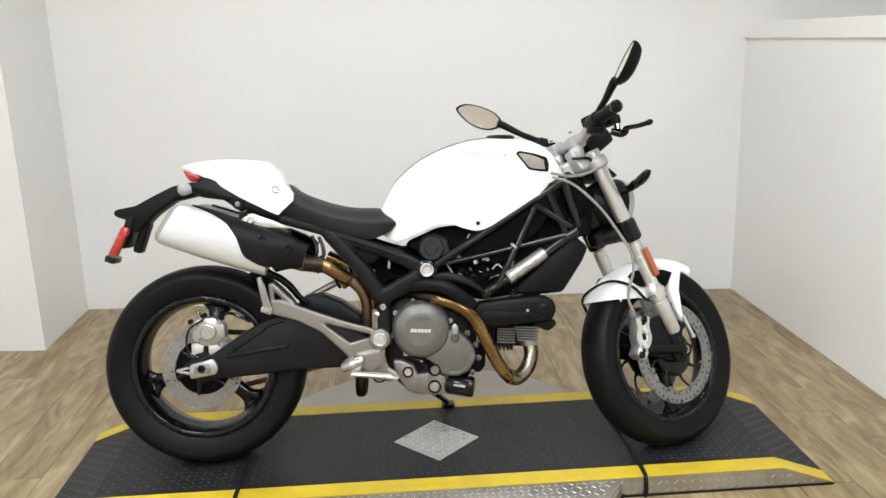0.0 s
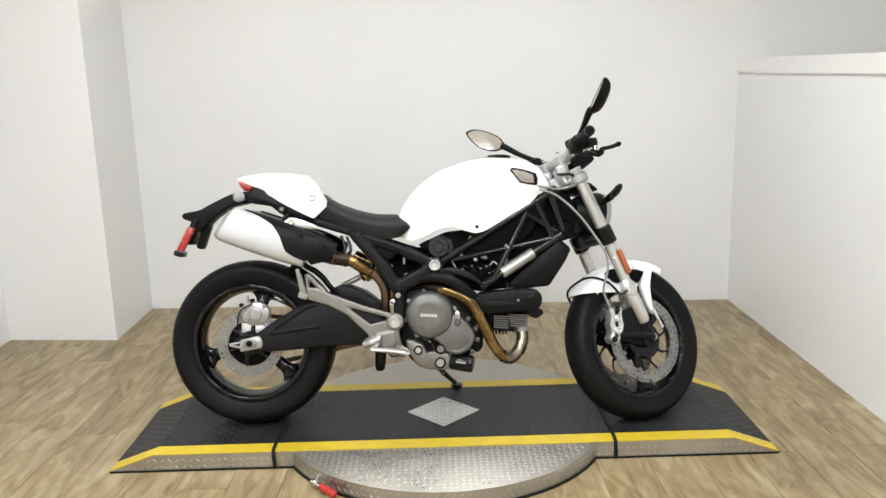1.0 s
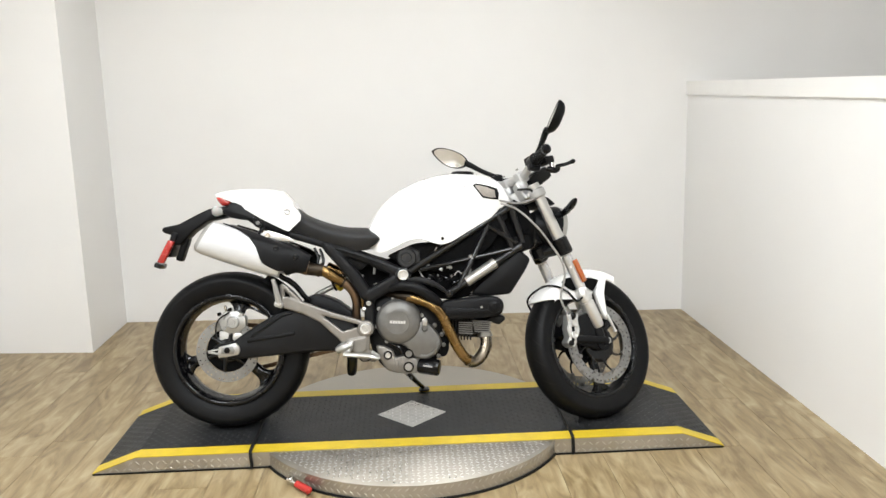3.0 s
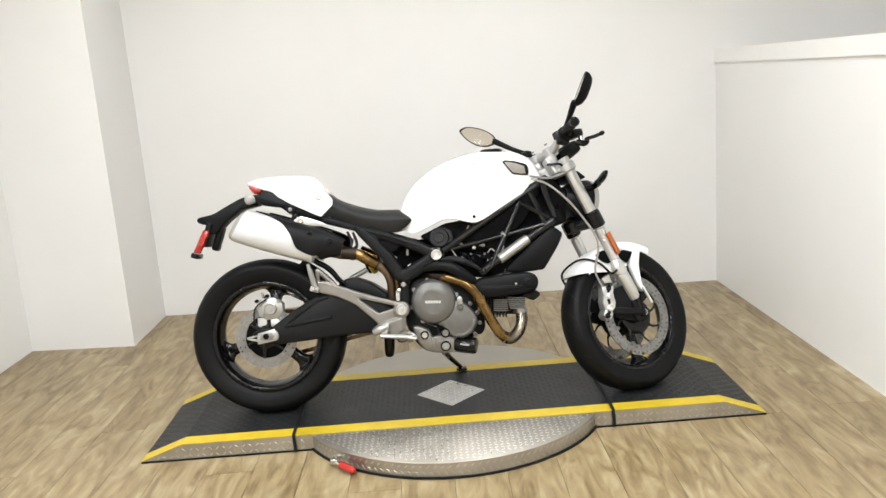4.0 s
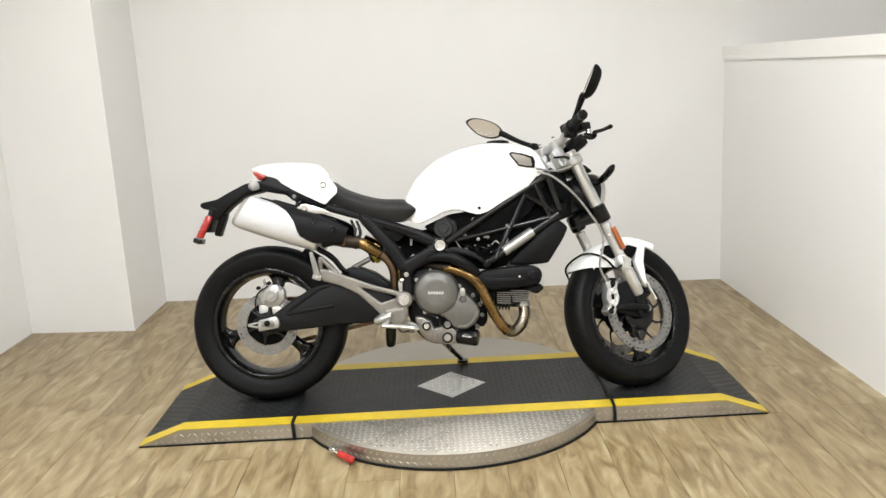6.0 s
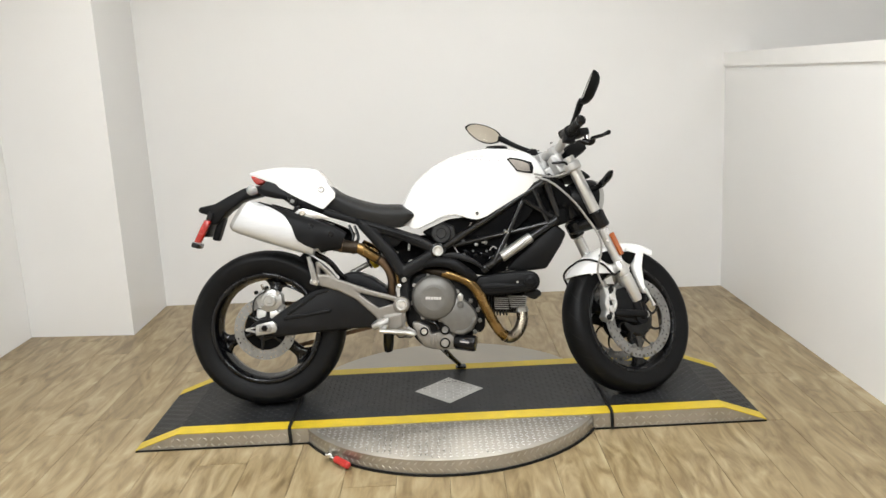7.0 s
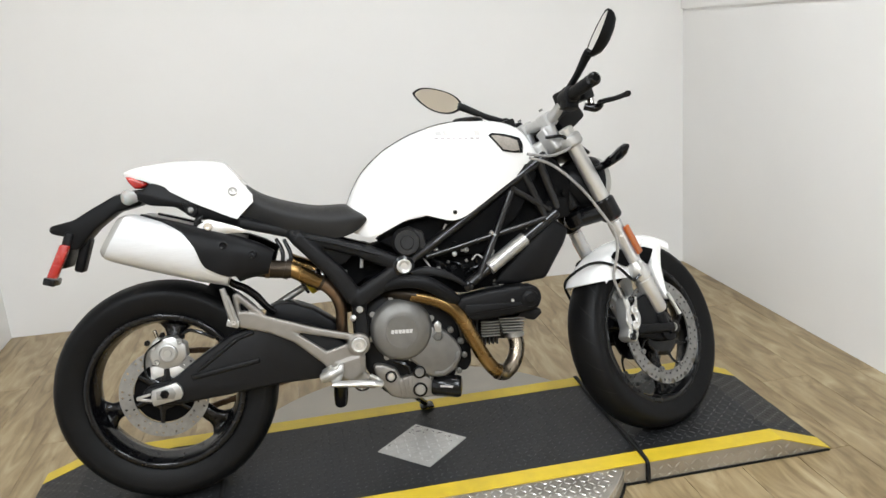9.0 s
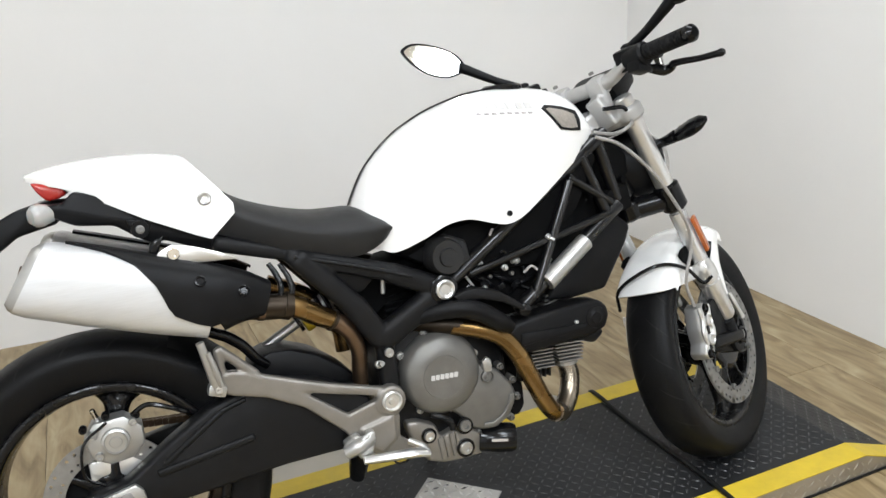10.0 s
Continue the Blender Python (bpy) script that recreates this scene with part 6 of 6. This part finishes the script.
for s in (-1, 1):
    def H(x, y, z):
        return C + Vector((x + 0.036, s * (y - 0.062), z + 0.002))
    ribs = [(0, 0), (0, 0.0165)]
    for k in range(12):
        ribs += [(0.006 + 0.0098 * k, 0.0163), (0.0075 + 0.0098 * k, 0.0178), (0.0125 + 0.0098 * k, 0.0178), (0.014 + 0.0098 * k, 0.0163)]
    bm = lathe(H(-0.052, 0.255, 0.030), H(-0.088, 0.375, 0.026) - H(-0.052, 0.255, 0.030), ribs + [(0.125, 0.0165), (0.125, 0)], 18)
    part("grip", bm, RUBBER, bars, "ribbed black rubber grip", 40, STEER)
    bm = rod(bmesh.new(), H(-0.087, 0.372, 0.026), H(-0.095, 0.398, 0.025), 0.0185, 18, 0.4)
    part("bar_end", bm, SATIN, bars, "black bar end weight", 40, STEER)
    bm = rod(bmesh.new(), H(-0.040, 0.205, 0.028), H(-0.053, 0.262, 0.030), 0.026, 18, 0.2)
    add_box(bm, H(-0.034, 0.205, 0.034), (0.050, 0.048, 0.050), pose(0, 0, 0, 0, -15, 0), 0.009)
    add_box(bm, H(-0.048, 0.235, 0.020), (0.044, 0.036, 0.058), pose(0, 0, 0, 0, 10, s * 8), 0.008)
    add_box(bm, H(0.004, 0.225, 0.034), (0.050, 0.070, 0.030), pose(0, 0, 0, 0, -10, s * -10), 0.008)
    part("switch_housing", bm, PLASTIC, bars, "black switch housing and master cylinder", 40, STEER)
    bm = bmesh.new()
    sweep(bm, [H(0.012, 0.228, 0.004), H(0.036, 0.244, -0.006), H(0.040, 0.262, -0.004), H(0.030, 0.274, 0.000), H(0.027, 0.300, -0.003), H(0.024, 0.340, -0.010), H(0.022, 0.385, -0.014)], [0.011, 0.012, 0.010, 0.0085, 0.0075, 0.007, 0.0075], 10, 5, 1.0)
    add_lathe(bm, H(0.022, 0.386, -0.014), (0, s, 0), [(-0.008, 0), (-0.006, 0.008), (0.004, 0.009), (0.010, 0.006), (0.011, 0)], 12)
    part("brake_lever" if s < 0 else "clutch_lever", bm, SATIN, bars, "black hand lever", 40, STEER)
    bm = lathe(H(0.026, 0.243, 0.028), (0, 0, -1), [(0, 0), (0, 0.010), (0.022, 0.010), (0.022, 0)], 14)
    part("lever_pivot", bm, CHROME, bars, "", 40, STEER)


def mirror(base, inner, tip, normal, tall, label):
    """A leaf-shaped mirror on a tapering stalk."""
    base, inner, tip = Vector(base), Vector(inner), Vector(tip)
    long = tip - inner
    u = long.normalized()
    n = Vector(normal)
    n = (n - u * n.dot(u)).normalized()
    v = n.cross(u)
    if v.z < 0:
        v = -v
    bm = sweep(bmesh.new(), [base, base.lerp(inner, 0.5) + Vector((0, 0, -0.004)), inner, inner + u * 0.02], [0.0095, 0.010, 0.013, 0.012], 12, 5)
    add_lathe(bm, base, (0, 0.1, 1), [(-0.022, 0), (-0.022, 0.014), (0.008, 0.014), (0.012, 0.009), (0.012, 0)], 16)
    L = long.length
    shape = [(0.0, 0.012, -0.012), (0.08, 0.26, -0.22), (0.22, 0.44, -0.42), (0.42, 0.52, -0.50), (0.62, 0.52, -0.44), (0.80, 0.46, -0.28), (0.93, 0.32, -0.10), (1.0, 0.13, 0.05)]
    top = [inner + u * (L * f) + v * (tall * a) for f, a, b in shape]
    low = [inner + u * (L * f) + v * (tall * b) for f, a, b in reversed(shape)]
    outline = smooth_path(top, 3)[:-1] + [top[-1]] + smooth_path(low, 3)
    c = sum(outline, Vector()) / len(outline)
    layers = []
    for deep, grow in ((0.0, 0.97), (0.003, 1.0), (-0.007, 1.0), (-0.018, 0.92), (-0.029, 0.74), (-0.035, 0.45)):
        layers.append([bm.verts.new(c + (p - c) * grow + n * deep) for p in outline])
    m = len(outline)
    for a, b in ((1, 2), (2, 3), (3, 4), (4, 5), (0, 1)):
        for i in range(m):
            bm.faces.new((layers[a][i], layers[a][(i + 1) % m], layers[b][(i + 1) % m], layers[b][i]))
    bm.faces.new(layers[5])
    bm.faces.new(layers[0])
    shell = part("mirror", bm, PLASTIC, bike, label, 50, STEER)
    bm = bmesh.new()
    a = [bm.verts.new(c + (p - c) * 0.90 + n * 0.0015) for p in outline]
    bm.faces.new(a)
    b = [bm.verts.new(c + (p - c) * 0.90 - n * 0.0005) for p in outline]
    for i in range(m):
        bm.faces.new((a[i], a[(i + 1) % m], b[(i + 1) % m], b[i]))
    part("glass", bm, GLASS, shell, "mirror glass", 20, STEER)


mirror((0.462, 0.175, 1.010), (0.388, 0.286, 1.096), (0.253, 0.368, 1.166), (-0.20, -0.95, -0.26), 0.072, "black left rear-view mirror showing pale glass")
mirror((0.456, -0.134, 1.004), (0.420, -0.272, 1.054), (0.412, -0.394, 1.134), (-0.80, 0.50, 0.25), 0.064, "black right rear-view mirror")
# headlight, instruments and front signals
hd = Vector((0.86, 0, -0.12)).normalized()
HL = Vector((0.508, 0, 0.765))
bm = lathe(HL, hd, [(-0.02, 0), (-0.02, 0.045), (0.02, 0.072), (0.070, 0.086), (0.085, 0.088), (0.092, 0.084)], 40)
head = part("headlight", bm, PLASTIC, bike, "round black headlight with grey rim", 40, STEER)
bm = lathe(HL, hd, [(0.080, 0.082), (0.084, 0.089), (0.104, 0.087), (0.106, 0.080), (0.094, 0.078)], 40)
part("rim", bm, SILVER, head, "pale headlight rim", 40, STEER)
bm = lathe(HL, hd, [(0.098, 0.079), (0.112, 0.062), (0.120, 0.031), (0.122, 0)], 40)
part("lens", bm, CLEAR, head, "clear headlight lens", 40, STEER)
bm = plate([(0.450, 0.862), (0.490, 0.880), (0.550, 0.868), (0.590, 0.840), (0.540, 0.835), (0.460, 0.840)], -0.060, 0.060, 0.012, 3)
part("visor", bm, PLASTIC, head, "black headlight visor", 40, STEER)
bm = box((0, 0, 0), (0.110, 0.150, 0.055), None, 0.018)
add_lathe(bm, Vector((-0.005, -0.03, 0.018)), (0, 0, 1), [(0, 0), (0, 0.040), (0.010, 0.040), (0.012, 0.036), (0.012, 0)], 24)
part("instrument_panel", bm, PLASTIC, bike, "black instrument pod", 40, STEER @ Matrix.Translation((0.515, 0, 0.945)) @ pose(0, 0, 0, 0, -34, 0))
for s in (-1, 1):
    bm = bmesh.new()
    sweep(bm, [(0.562, s * 0.070, 0.786), (0.582, s * 0.100, 0.790), (0.580, s * 0.135, 0.796)], [0.011, 0.012, 0.015], 12, 4)
    sweep(bm, [(0.580, s * 0.128, 0.795), (0.576, s * 0.150, 0.798), (0.570, s * 0.180, 0.803), (0.563, s * 0.208, 0.808), (0.559, s * 0.226, 0.811)], [0.013, 0.021, 0.024, 0.020, 0.009], 14, 4, 0.62)
    part("turn_signal", bm, SATIN, bike, "black stalk turn signal", 40, STEER)
# cables and hoses
bm = bmesh.new()
sweep(bm, [(0.300, -0.100, 0.820), (0.360, -0.120, 0.792), (0.430, -0.138, 0.722), (0.488, -0.142, 0.645), (0.530, -0.138, 0.583), (0.542, -0.125, 0.528), (0.534, -0.098, 0.455), (0.560, -0.090, 0.392)], 0.0042, 8, 6)
part("brake_hose", bm, HOSE, bike, "grey braided front brake hose", 40, STEER)
part("brake_hose", sweep(bmesh.new(), [(0.300, -0.095, 0.832), (0.370, -0.105, 0.822), (0.430, -0.110, 0.835), (0.465, -0.100, 0.850)], 0.0042, 8), HOSE, bike, "grey braided hose", 40, STEER)
part("cable", sweep(bmesh.new(), [(0.395, -0.075, 0.885), (0.440, -0.100, 0.880), (0.465, -0.090, 0.855)], 0.005, 8), SATIN, bike, "black control cable", 40, STEER)
part("cable", sweep(bmesh.new(), [(0.622, -0.118, 0.450), (0.600, -0.105, 0.440), (0.565, -0.09, 0.482), (0.520, -0.065, 0.505), (0.490, -0.02, 0.500), (0.475, 0.05, 0.465), (0.52, 0.09, 0.41)], 0.0045, 8), SATIN, bike, "black control cable", 40, STEER)
part("cable", sweep(bmesh.new(), [(0.400, 0.18, 0.960), (0.420, 0.14, 0.900), (0.430, 0.06, 0.850), (0.420, 0.03, 0.760)], 0.0055, 8), SATIN, bike, "black control cable", 40, STEER)
bm = bmesh.new()
add_box(bm, (0.455, 0, 0.775), (0.075, 0.09, 0.10), pose(0, 0, 0, 0, -24, 0), 0.015)
add_box(bm, (0.44, -0.02, 0.69), (0.08, 0.12, 0.06), pose(0, 0, 0, 0, -10, 0), 0.012)
for x, y, z in ((0.45, -0.050, 0.745), (0.475, -0.050, 0.735), (0.43, -0.050, 0.80), (0.415, -0.085, 0.71)):
    add_lathe(bm, (x, y, z), (0, -1, 0), [(0, 0), (0, 0.009), (0.012, 0.008), (0.012, 0)], 10)
plate([(0.315, 0.770), (0.430, 0.862), (0.500, 0.790), (0.492, 0.670), (0.430, 0.650), (0.330, 0.640), (0.300, 0.690)], -0.048, 0.048, 0.010, 2, bm)
part("wiring_cover", bm, INNER, bike, "black wiring and horn cover at the steering head")

# ---- floor planks ----
PW, PL = 0.182, 1.22
pb = bmesh.new()
base = [pb.verts.new((x, y, -0.004)) for x, y in ((-PW / 2 + 0.0003, -PL / 2 + 0.0003), (PW / 2 - 0.0003, -PL / 2 + 0.0003), (PW / 2 - 0.0003, PL / 2 - 0.0003), (-PW / 2 + 0.0003, PL / 2 - 0.0003))]
tops = [pb.verts.new((v.co.x * (1 - 0.0006 / PW * 2), v.co.y * (1 - 0.0006 / PL * 2), 0.0)) for v in base]
pb.faces.new(tops)
for i in range(4):
    pb.faces.new((base[i], base[(i + 1) % 4], tops[(i + 1) % 4], tops[i]))
bmesh.ops.recalc_face_normals(pb, faces=pb.faces)
plank_mesh = bpy.data.meshes.new("plank")
pb.to_mesh(plank_mesh)
pb.free()
plank_mesh.materials.append(OAK)
stagger = random.Random(5)
for i in range(24):
    x = -2.55 + PW * (i + 0.5)
    shift = stagger.random() * PL
    for j in range(7):
        y = SOUTH - 0.6 + shift + PL * j
        low, high = max(y - PL / 2, SOUTH - 0.15), min(y + PL / 2, 2.44)
        if high - low < 0.1 or low > 2.3:
            continue
        p = new("plank", plank_mesh)
        p.parent = floor
        p.location = (x, (low + high) / 2, 0.0)
        p.scale.y = (high - low) / PL
